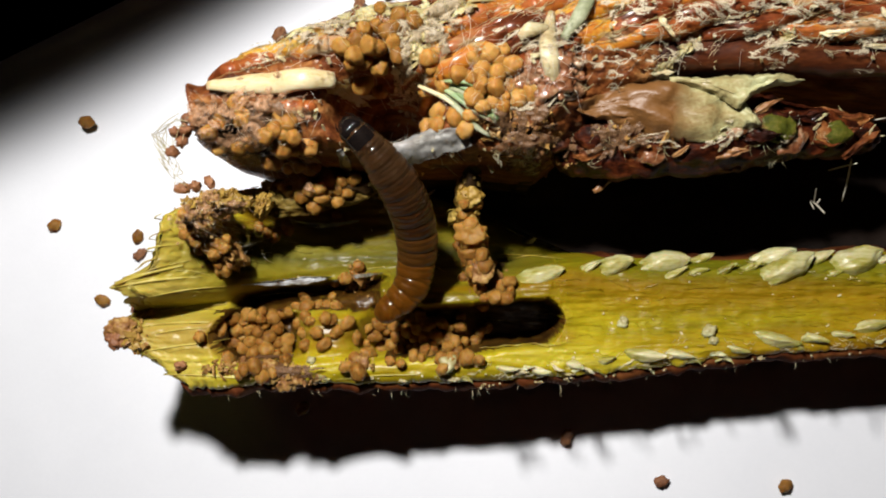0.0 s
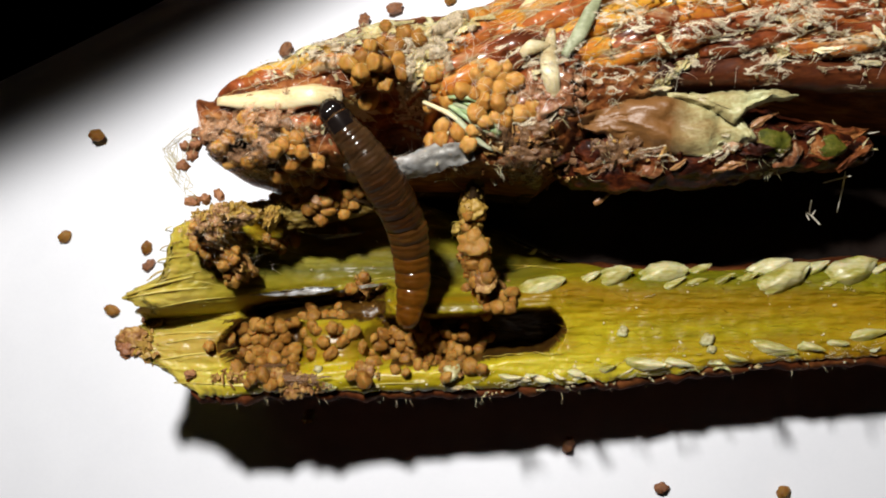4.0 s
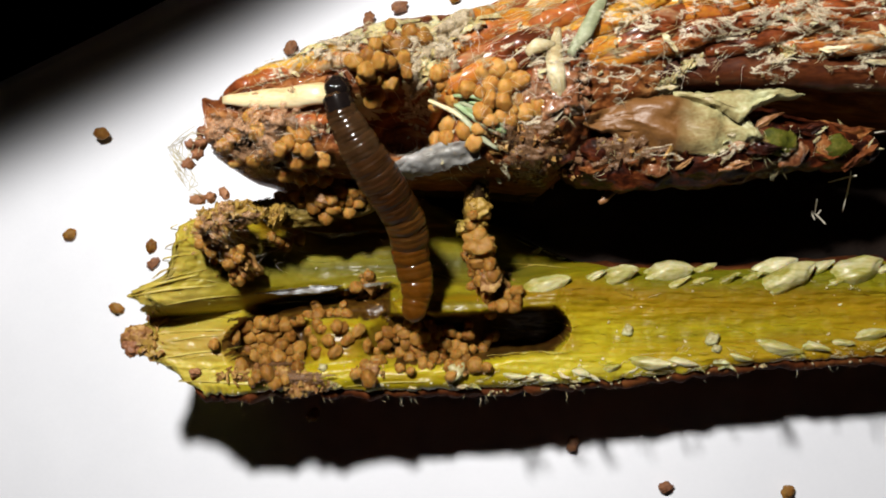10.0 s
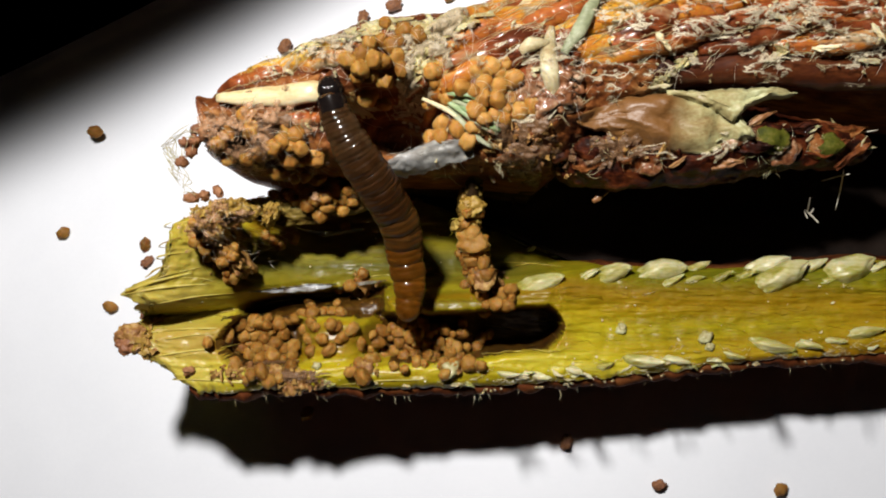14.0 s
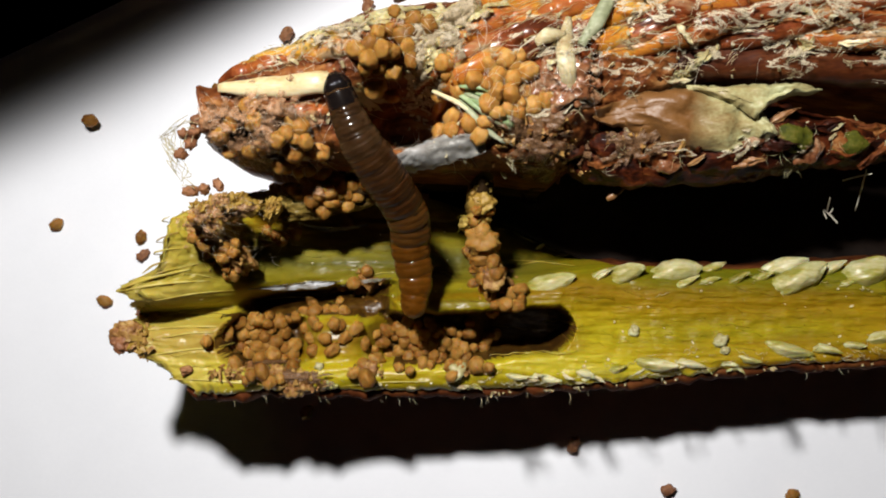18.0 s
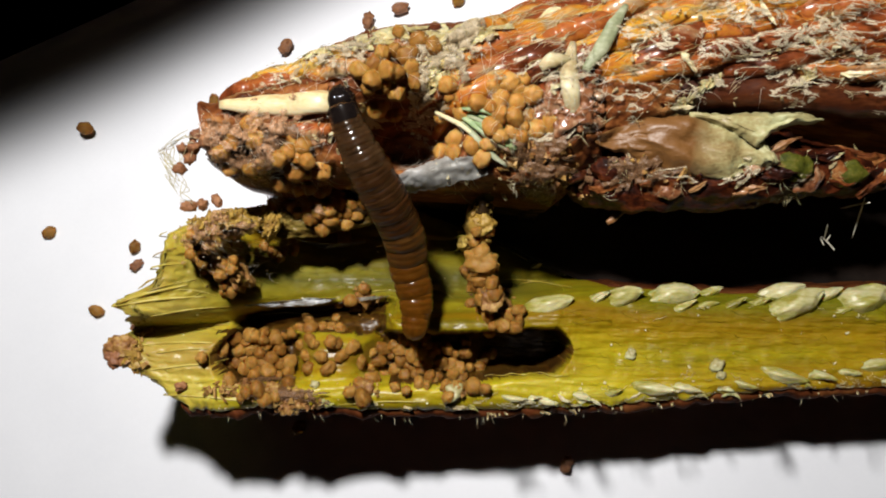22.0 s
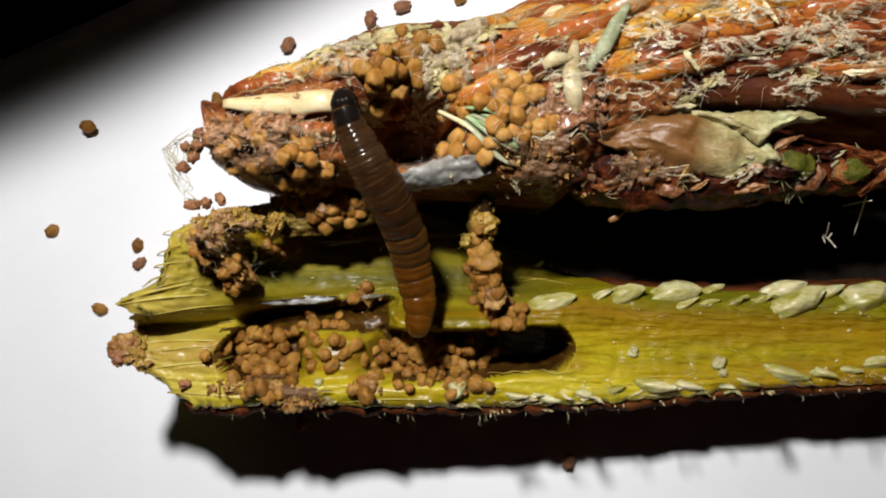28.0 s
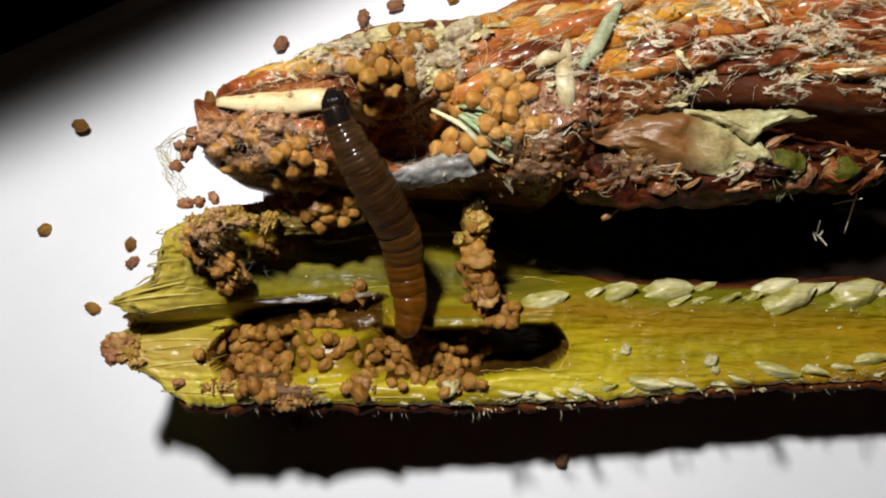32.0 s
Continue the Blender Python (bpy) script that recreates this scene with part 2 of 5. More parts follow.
M_LEAF_STAINED = mat("dry_leaf_stained", [(0.28, (0.198, 0.125, 0.045)), (0.42, (0.317, 0.265, 0.115)), (0.52, (0.387, 0.373, 0.19)), (0.70, (0.477, 0.496, 0.299))], 2.2, (0.6, 1, 1), rough=0.5, bump=1.0, coat=0.15, coat_rough=0.35, band=((-1.0, 9.0, -14.0, -0.6, 1.5, (0.16, 0.07, 0.018)),))
M_LEAF_BROWN = mat("brown_leaf", [(0.3, (0.12, 0.045, 0.016)), (0.5, (0.23, 0.10, 0.036)), (0.7, (0.34, 0.19, 0.075))], 2.5, (0.35, 1, 1), rough=0.4, bump=0.4, sss=0.1, coat=0.15)
M_GREEN = mat("green_shred", [(0.3, (0.10, 0.16, 0.05)), (0.5, (0.22, 0.30, 0.14)), (0.7, (0.42, 0.48, 0.30))], 0.7, (0.25, 1, 1), rough=0.45, bump=0.5, sss=0.2)
M_PALEGREEN = mat("pale_green", [(0.3, (0.12, 0.13, 0.06)), (0.5, (0.24, 0.26, 0.15)), (0.7, (0.40, 0.40, 0.28))], 0.9, (0.5, 1, 1), rough=0.5, bump=0.8)
M_GREENSKIN = mat("green_skin", [(0.3, (0.027, 0.0336, 0.004)), (0.55, (0.0743, 0.0756, 0.008)), (0.75, (0.203, 0.137, 0.04))], 0.7, rough=0.6, bump=1.2, coat=0.0, spec=0.1)
LARVA_SKINS = []
SKIN_LO = ((0.016, 0.0070, 0.0024), (0.013, 0.0052, 0.0016), (0.011, 0.0040, 0.0010), (0.026, 0.010, 0.002), (0.040, 0.0135, 0.0014), (0.054, 0.018, 0.0015))
SKIN_HI = ((0.050, 0.024, 0.0095), (0.042, 0.017, 0.0055), (0.040, 0.014, 0.0035), (0.070, 0.026, 0.0045), (0.105, 0.035, 0.003), (0.135, 0.045, 0.0035))
for k in range(6):
    LARVA_SKINS.append(mat("larva_skin", [(0.3, SKIN_LO[k]), (0.7, SKIN_HI[k])], 1.3, rough=0.45, bump=0.25, fine=0.2, sss=0.5, sss_mm=0.6, coat=0.55, coat_rough=0.14, spec=0.03, stretch=(1.6, 0.7, 0.7)))
M_HEAD = mat("larva_head", [(0.3, (0.004, 0.003, 0.003)), (0.7, (0.009, 0.006, 0.005))], 0.6, rough=0.5, bump=0.03, spec=0.0, coat=1.0, coat_rough=0.13)
M_RESIN = mat("resin", [(0.3, (0.07, 0.018, 0.008)), (0.5, (0.22, 0.085, 0.035)), (0.7, (0.42, 0.28, 0.17))], 0.7, rough=0.16, bump=1.4, fine=0.2, coat=0.9, detail=9)
M_BUD = mat("bud_skin", [(0.34, (0.00698, 0.00207, 0.00104)), (0.46, (0.0279, 0.00517, 0.00186)), (0.56, (0.0768, 0.0155, 0.00371)), (0.68, (0.168, 0.0497, 0.0119)), (0.82, (0.336, 0.176, 0.0668))], 1.0,
            (0.6, 1, 1), rough=0.6, bump=1.4, fine=0.13, coat=0.22, spec=0.1, detail=10)
M_FILM_BROWN = mat("brown_film", [(0.32, (0.010, 0.005, 0.002)), (0.5, (0.034, 0.018, 0.006)), (0.64, (0.07, 0.04, 0.016)), (0.85, (0.16, 0.12, 0.07))], 1.3, (0.5, 1, 1), rough=0.75, bump=0.8, detail=8, spec=0.06, coat=0.05)
M_SHEEN = mat("shiny_film", [(0.3, (0.30, 0.30, 0.30)), (0.7, (0.62, 0.64, 0.68))], 0.6, (0.3, 1, 1), rough=0.18, bump=0.7, coat=0.5)

def web_mat(name, colour, lo, hi, size, rough=0.5, stretch=(1, 1, 1), turn=0, most=0.7):
    """Felted silk: filaments with gaps between them."""
    m = mat(name, [(0.3, [c * 0.75 for c in colour]), (0.7, colour)], 0.6, rough=rough, bump=0.5)
    nt = m.node_tree
    tc, mp, nz, mr = (nt.nodes.new(k) for k in ("ShaderNodeTexCoord", "ShaderNodeMapping", "ShaderNodeTexNoise", "ShaderNodeMapRange"))
    mp.inputs["Scale"].default_value = stretch
    mp.inputs["Rotation"].default_value = (0, 0, radians(turn))
    nz.inputs["Scale"].default_value = 1000 / size
    nz.inputs["Detail"].default_value = 6
    nz.inputs["Roughness"].default_value = 0.62
    nz.inputs["Distortion"].default_value = 0.6
    mr.inputs[1].default_value, mr.inputs[2].default_value, mr.inputs[4].default_value = hi, lo, most
    nt.links.new(tc.outputs["Object"], mp.inputs[0])
    nt.links.new(mp.outputs[0], nz.inputs["Vector"])
    off, flat = (nt.nodes.new("ShaderNodeMath") for _ in range(2))
    off.operation, flat.operation = "SUBTRACT", "ABSOLUTE"
    off.inputs[1].default_value = 0.5
    nt.links.new(nz.outputs[0], off.inputs[0])
    nt.links.new(off.outputs[0], flat.inputs[0])
    nt.links.new(flat.outputs[0], mr.inputs[0])
    nt.links.new(mr.outputs[0], nt.nodes["Principled BSDF"].inputs["Alpha"])
    return m


M_WEB = web_mat("felted_silk", (0.46, 0.37, 0.24), 0.015, 0.085, 1.3)
M_WEB_THIN = web_mat("thin_silk", (0.66, 0.57, 0.40), 0.003, 0.018, 1.6, stretch=(0.5, 1, 1), most=0.65)
M_WEB_PINK = web_mat("pinkish_silk", (0.50, 0.28, 0.15), 0.004, 0.06, 1.5, rough=0.4, most=0.5)
M_WEB_BROWN = web_mat("brown_silk", (0.20, 0.105, 0.050), 0.02, 0.10, 1.1)


# ---- mesh helpers ----
def fbm(x, y, z, octaves=3):
    return noise.fractal((x, y, z), 1.0, 2.0, octaves)


def knots(table):
    xs, ys = [k[0] for k in table], [k[1] for k in table]
    return lambda v: float(np.interp(v, xs, ys))


def part(name, bm, material, parent=None, label="", smooth=True, base=(0, 0, 0)):
    """One mesh object from a bmesh in millimetres about base."""
    me = bpy.data.meshes.new(name)
    bmesh.ops.recalc_face_normals(bm, faces=bm.faces)
    bm.transform(Matrix.Scale(MM, 4))
    bm.to_mesh(me)
    bm.free()
    for p in me.polygons:
        p.use_smooth = smooth
    me.materials.append(material)
    ob = new(name, me)
    ob.parent = parent
    ob.location = [v * MM for v in base]
    if label:
        ob["label"] = label
    return ob


def thing(name, base, label, category, group="", kind=""):
    ob = new(name)
    ob.empty_display_size = 0.001
    ob.location = [v * MM for v in base]
    return tagged(ob, label, category, group, kind)


def tube(bm, points, radii, sides=8, flat=1.0, up=(0, 0, 1)):
    """A tapered tube along points; flat squeezes it along up."""
    pts = [Vector(p) for p in points]
    rings = []
    for i, p in enumerate(pts):
        d = (pts[min(i + 1, len(pts) - 1)] - pts[max(i - 1, 0)]).normalized()
        side = d.cross(Vector(up))
        if side.length < 1e-4:
            side = d.cross(Vector((0, 1, 0)))
        side.normalize()
        top = side.cross(d)
        r = radii[i] if hasattr(radii, "__len__") else radii
        rings.append([bm.verts.new(p + (math.cos(a) * side + math.sin(a) * flat * top) * r) for a in (2 * math.pi * k / sides for k in range(sides))])
    for a, b in zip(rings, rings[1:]):
        for k in range(sides):
            bm.faces.new((a[k], a[(k + 1) % sides], b[(k + 1) % sides], b[k]))
    bm.faces.new(rings[0][::-1])
    bm.faces.new(rings[-1])
    return rings


def smooth_line(points, n):
    """n points along a Catmull-Rom curve through points."""
    p = [Vector(q) for q in points]
    p = [2 * p[0] - p[1]] + p + [2 * p[-1] - p[-2]]
    out = []
    for k in range(n):
        s = k / (n - 1) * (len(p) - 3)
        i = min(int(s), len(p) - 4)
        t = s - i
        a, b, c, d = p[i:i + 4]
        out.append(0.5 * (2 * b + (c - a) * t + (2 * a - 5 * b + 4 * c - d) * t * t + (3 * b - a - 3 * c + d) * t ** 3))
    return out


def blob(bm, centre, size, seed, rough=0.15, level=2, turn=0.0, wave=1.2):
    """A lumpy ball of the given half axes."""
    made = bmesh.ops.create_icosphere(bm, subdivisions=level, radius=1.0)["verts"]
    rot = Matrix.Rotation(turn, 3, "Z")
    for v in made:
        k = 1 + rough * fbm(v.co.x * wave + seed * 7.3, v.co.y * wave, v.co.z * wave + seed, 3)
        v.co = rot @ Vector((v.co.x * size[0] * k, v.co.y * size[1] * k, v.co.z * size[2] * k)) + Vector(centre)


def body(bm, xs, low, high, top, under, across=90, below=20):
    """A long body: at each x a closed ring, its upper side top(x, y) between low(x) and high(x), its lower side under(x, y)."""
    rings = []
    for x in xs:
        a, b = low(x), high(x)
        ring = []
        for k in range(across):
            s = k / (across - 1)
            y = a + (b - a) * s
            ring.append(bm.verts.new((x, y, top(x, y, s))))
        for k in range(below):
            s = (k + 1) / (below + 1)
            y = b + (a - b) * s
            ring.append(bm.verts.new((x, y, under(x, y, 1 - s))))
        rings.append(ring)
    n = across + below
    for r, q in zip(rings, rings[1:]):
        for k in range(n):
            bm.faces.new((r[k], q[k], q[(k + 1) % n], r[(k + 1) % n]))
    bm.faces.new(rings[0])
    bm.faces.new(rings[-1][::-1])


# ---- paper and table ----
def paper_z(x, y):
    """Height of the sheet, which climbs from its free edge towards the stem and levels out beyond it."""
    s = 0.92 * x - 0.39 * y
    return float(np.mean([np.interp(s + d, (-60, -28, -21, 0, 12, 30, 200), (-1.5, -0.3, 1.4, 5.2, 7.2, 7.6, 7.6)) for d in (-4, -2, 0, 2, 4)]))


def build_ground():
    bm = bmesh.new()
    # the sheet, its edge running from lower left to upper right, sagging a little towards it
    e0, e1 = Vector((-39.0, 13.4)), Vector((-11.25, 26.4))
    along = (e1 - e0).normalized()
    inward = Vector((along.y, -along.x))
    n, m = 90, 150
    rows = []
    for j in range(m + 1):
        d = 260 * (j / m) ** 2.0
        row = []
        for i in range(n + 1):
            u = -130 + 300 * i / n
            p = e0 + along * u + inward * d
            drop = 0.012 * max(0.0, 15 - d) ** 2
            wave = 0.10 * fbm(p.x / 14, p.y / 14, 0.5, 2) * min(1, d / 6) + 0.12 * fbm(d * 0.55, u * 0.03, 3, 3) * max(0.0, 1 - d / 14)
            row.append(bm.verts.new((p.x, p.y, paper_z(p.x, p.y) + wave - drop)))
        rows.append(row)
    for r, q in zip(rows, rows[1:]):
        for i in range(n):
            bm.faces.new((r[i], r[i + 1], q[i + 1], q[i]))
    ob = part("paper", bm, M_PAPER)
    so = ob.modifiers.new("thick", "SOLIDIFY")
    so.thickness, so.offset = 0.00012, -1
    tagged(ob, "white sheet of paper sagging at its edge, under the stem", "paper", kind="structure")
    bm = bmesh.new()
    bmesh.ops.create_grid(bm, x_segments=8, y_segments=8, size=900)
    bmesh.ops.translate(bm, verts=bm.verts, vec=(0, 0, -10))
    tagged(part("ground", bm, M_TABLE), "dark table top under the paper", "table", kind="structure")


build_ground()

# ---- lower half of the split stem ----
st_low = knots([(-18.44, -3.76), (-17.49, -4.68), (-15.77, -6.04), (-12.67, -6.21), (-7.75, -6.37), (-1.63, -6.33), (3.55, -6.12), (9.6, -5.61), (16.23, -4.79), (22.76, -4.4), (40, -4.5)])
st_high = knots([(-18.49, -0.53), (-17.26, 1.02), (-16.76, 3.03), (-13.88, 4.05), (-10.31, 4.89), (-3.51, 5.35), (1.42, 3.81), (4.48, 2.4), (8.12, 0.82), (14.78, 0.65), (22.84, 1.15), (40, 0.3)])
trench_y = knots([(-18.86, -1.8), (-16.16, -1.67), (-12.5, -1.35), (-10.47, -0.85), (-6.7, -0.4), (-4.19, -0.05), (1.44, 0.13), (4.56, 0.76), (8.29, 1.2), (40, 2.0)])
ridge_z = knots([(-17, 17.4), (-14, 16.3), (-11, 14.8), (-8, 13.4), (-4, 12.6), (0, 12.0), (2.4, 10.8), (4.2, 9.6), (8, 9.2), (9.6, 12.0), (11, 15.2), (40, 15.2)])
gal_y = knots([(-13.29, -3.48), (-3.55, -3.22), (0.51, -3.11), (2.69, -2.78), (5.95, -2.5)])
gal_half = knots([(-13.3, 1.3), (-3.55, 1.35), (0.51, 1.3), (2.69, 1.12), (5.95, 1.1)])
GAL = ((-12.83, -3.28), (5.86, -2.6))

stem_end = knots([(-6.0, -15.3), (-4.7, -16.4), (-3.5, -17.8), (-2.4, -17.8), (-1.4, -16.8), (-1.0, -16.7), (-0.5, -17.2), (0.0, -16.4), (0.65, -15.7), (2.4, -15.7), (3.2, -15.3), (4.0, -14.8)])


def gnawed(x, y):
    """1 inside the gnawed furrow along the trench, 0 outside."""
    top, foot = trench_y(x) - 0.05, -2.2
    d = abs(y - 0.5 * (top + foot) + 0.2 * fbm(x * 0.9, 5, 2, 3)) / max(0.4, 0.5 * (top - foot))
    run = min(x + 12.2, -3.6 - x) / 0.8 + 0.5 * fbm(x, y, 8, 2)
    return max(0.0, min(1.0, run)) / (1 + math.exp(min(60.0, (d - 0.85) / 0.1)))


def stem_top(x, y, s):
    """Height of the split face: the lower ridge with the gallery, a trench, and the upper ridge."""
    a, b = st_low(x), st_high(x)
    low_edge, high_edge = y - pith_low(x), b - y
    t = trench_y(x)
    side = 1 / (1 + math.exp(-(y - t) / 0.12))
    back = 0.55 * max(0.0, y - t) * min(1, max(0, (x + 14) / 5)) * min(1, max(0, (7 - x) / 3))
    z = 15.5 * (1 - side) + (ridge_z(x) - back) * side
    # a gnawed hole in the upper ridge
    hx, hy = (-12.25, 1.76)
    z -= 3.2 * math.exp(-(((x - hx) / 0.95) ** 2 + ((y - hy) / 0.8) ** 2) ** 1.5)
    if x < 8:
        z -= 1.9 * math.exp(-((y - t + 0.35) / 0.6) ** 2) * min(1, (8 - x) / 4)
    # the old gallery roof, gnawed away between the two ridges
    z -= 3.0 * gnawed(x, y)
    if x > 5:
        z -= 0.7 * min(1, (x - 5) / 3) * math.exp(-((y - (a * 0.45 + b * 0.55)) / 1.6) ** 2)
    # gallery
    gy, (x0, _), (x1, _) = gal_y(x), *GAL
    end = min(x - x0, x1 - x)
    half = gal_half(x) * math.sqrt(max(0.0, min(1, end / 0.9))) if end > 0 else 0
    if half > 0:
        d = abs(y - gy + 0.12 * fbm(x * 1.2, 3, 1, 2)) / half
        depth = 6.0
        depth *= 1 - 0.92 * math.exp(-((x + 6.54) / 2.3) ** 4)
        depth *= (1 - 0.5 * math.exp(-((x + 1.4) / 3.0) ** 4)) * (1 - 0.5 * math.exp(-((x + 11.0) / 2.2) ** 4))
        z -= depth * (1 / (1 + math.exp(min(60.0, (d - 0.95) / 0.06))))
    z -= 0.45 * math.exp(-low_edge / 0.25) + (0.7 + 1.3 * min(1, max(0, (x + 2) / 3))) * math.exp(-high_edge / (0.3 + 0.5 * min(1, max(0, (x + 2) / 3))))
    z += 0.09 * fbm(x * 0.35, y * 2.6, 2, 3) + 0.07 * fbm(x * 1.5, y * 1.5, 7, 3) + 0.035 * fbm(x * 0.7, y * 9, 4, 3)
    return z


def stem_under(x, y, s):
    u = 2 * s - 1
    return max(12.8 - 10.5 * math.sqrt(max(0.0, 1 - u * u)) ** 0.8, paper_z(x, y) + 0.1)


def pith_low(x):
    return st_low(x) + 0.5 * min(1.0, max(0.0, (x + 12.5) / 3)) + 0.22 * fbm(x * 1.3, 2, 2, 4)


def bark_rim(x):
    return 14.85 + 0.4 * fbm(x * 0.9, 1, 1, 4)


def build_stem():
    off = Vector((3, -2, 0))
    stem = thing("split_stem", off, "split green-yellow plant stem, hollowed by a larva, lying on paper", "plant stem")
    bm = bmesh.new()
    xs = sorted([-18.23 + 0.13 * i for i in range(370)] + [4.9 + 0.033 * i for i in range(34)])
    body(bm, xs, pith_low, st_high, stem_top, stem_under, 130, 24)
    for v in bm.verts:
        if v.co.x < -12.5:
            end = stem_end(v.co.y) + (0.45 * fbm(v.co.y * 1.6, v.co.z * 0.6, 3, 3) + 0.2 * fbm(v.co.y * 6, v.co.z * 2, 3, 2))
            v.co.x = -12.5 + (v.co.x + 12.5) * (end + 12.5) / (xs[0] + 12.5)
    SOLID.append(bm.copy())
    bmesh.ops.translate(bm, verts=bm.verts, vec=-off)
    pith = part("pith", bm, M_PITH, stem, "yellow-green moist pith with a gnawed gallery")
    pith.data.materials.append(M_STAINED_SHADED)
    # faces below the rim: frass stain plus shade put into the colour
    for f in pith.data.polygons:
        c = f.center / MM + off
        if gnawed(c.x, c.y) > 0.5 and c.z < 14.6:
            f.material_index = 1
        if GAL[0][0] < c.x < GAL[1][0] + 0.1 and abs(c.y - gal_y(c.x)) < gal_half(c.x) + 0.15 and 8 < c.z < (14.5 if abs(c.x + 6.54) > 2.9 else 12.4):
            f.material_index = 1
    # bark: a shell from the lower rim round the underside to the upper rim
    bm = bmesh.new()
    rings = []
    n = 40
    for i, x in enumerate(xs[18::2]):
        a, b = pith_low(x) - 0.03, st_high(x) + 0.05
        mid, half, zc = (a + b) / 2, (b - a) / 2 + 0.3, 8.0
        outer, inner = [], []
        for k in range(n):
            ang = math.pi * (1 + (k / (n - 1)))
            y, z = mid + half * math.cos(ang), zc + zc * math.sin(ang)
            outer.append((y, z))
        rim, hz = bark_rim(x), min(13.4, stem_top(x, b - 0.1, 1))
        outer = [(a - 0.02, rim), (a - 0.28, rim - 0.12), (a - 0.48, rim - 0.6), (a - 0.58, rim - 3.0)] + outer + [(b + 0.30, hz - 3.2), (b + 0.14, hz - 1.8), (b - 0.04, hz - 0.9), (b - 0.2, hz - 0.9)]
        ring = []
        for k, (y, z) in enumerate(outer):
            d = 0.26 * fbm(x * 1.1, k * 0.35, 4, 4) + (0.9 * max(0.0, fbm(x * 1.9, k * 0.22, 9, 3)) ** 2 if 3 < k < 24 else 0)
            ring.append((x, y + (d if y > mid else -d) * 0.8, max(paper_z(x, y) + 0.05, z + d * 0.3)))
        for k, (y, z) in enumerate(reversed(outer)):
            q = Vector((y - mid, z - zc))
            q *= 1 - 0.3 / max(q.length, 1)
            ring.append((x, mid + q.x, max(paper_z(x, mid + q.x) + 0.25, zc + q.y)))
        if x < -12.5:
            ring = [(-12.5 + (q[0] + 12.5) * (stem_end(q[1]) + 12.1) / (xs[0] + 12.5), q[1], q[2]) for q in ring]
        rings.append([bm.verts.new(p) for p in ring])
    m = len(rings[0])
    for r, q in zip(rings, rings[1:]):
        for k in range(m):
            bm.faces.new((r[k], q[k], q[(k + 1) % m], r[(k + 1) % m]))
    bm.faces.new(rings[0])
    bm.faces.new(rings[-1][::-1])
    bmesh.ops.translate(bm, verts=bm.verts, vec=-off)
    part("bark", bm, M_BARK, stem, "thin red-brown bark rim")
    return stem


SOLID = []
STEM = build_stem()

# ---- upper half with its scales ----
up_low = knots([(-12.75, 8.72), (-12.27, 6.03), (-11.36, 5.38), (-8.68, 5.08), (-6.31, 5.2), (1.37, 4.99), (4.3, 4.69), (7.24, 7.2), (11.34, 8.96), (17.17, 9.68), (22.02, 8.79), (40, 7)])
up_high = knots([(-12.75, 9.32), (-11.42, 10.36), (-8.74, 11.46), (-7.25, 12.75), (-4.87, 13.91), (-1.6, 14.31), (1.07, 14.36), (3.44, 15.24), (8.46, 16.71), (22.18, 18.41), (40, 20)])


def upper_top(x, y, s):
    u = 2 * s - 1
    dome = math.sqrt(max(0.0, 1 - abs(u) ** (5.5 if u < 0 else 2.4)))
    left = min(1.0, (x + 12.6) / 4)
    z = 14.0 + (6.2 + 0.7 * left) * dome
    z += 0.55 * fbm(x * 0.5, y * 0.9, 11, 4) + 0.2 * fbm(x * 2, y * 2, 5, 3)
    hx, hy = (-3.06, 7.87)
    z -= 8.0 * math.exp(-(((x - hx) / 2.2) ** 2 + ((y - hy) / 1.4) ** 2) ** 1.8)
    return z


def upper_under(x, y, s):
    u = 2 * s - 1
    return max(14.0 - 14.0 * math.sqrt(max(0.0, 1 - u * u)), paper_z(x, y) + 0.1)


def build_upper():
    up = thing("scaly_stem_half", (6, 10, 0), "red-brown scaly outer half of the stem, webbed with silk", "plant stem")
    bm = bmesh.new()
    xs = [-12.69 + 0.14 * i for i in range(340)]
    body(bm, xs, up_low, up_high, upper_top, upper_under, 90, 20)
    SOLID.append(bm.copy())
    bmesh.ops.translate(bm, verts=bm.verts, vec=(-6, -10, 0))
    part("crust", bm, M_CRUST, up)
    bm = bmesh.new()
    pts = smooth_line([(5.04, 6.31, 17), (7.15, 6.5, 17.6), (11.09, 6.95, 18), (15.36, 7.05, 17.6), (18.84, 6.95, 17.0), (21.33, 6.8, 16.4)], 90)
    tube(bm, pts, [(0.3 + 1.95 * math.sin(math.pi * min(1, max(0.0, (k + 3) / 94))) ** 0.45) * (1 - 0.35 * min(1, max(0, (pts[k].x - 12.5) / 5))) for k in range(90)], 56)
    for v in bm.verts:
        v.co.z += 0.35 * fbm(v.co.x * 0.9, v.co.y * 0.9, v.co.z, 4)
        v.co.y += 0.25 * fbm(v.co.x * 1.1, v.co.z, v.co.y, 3)
    SOLID.append(bm.copy())
    bmesh.ops.translate(bm, verts=bm.verts, vec=(-6, -10, 0))
    part("side_bud", bm, M_BUD, up, "dark brown webbed side bud")
    return up


UPPER = build_upper()


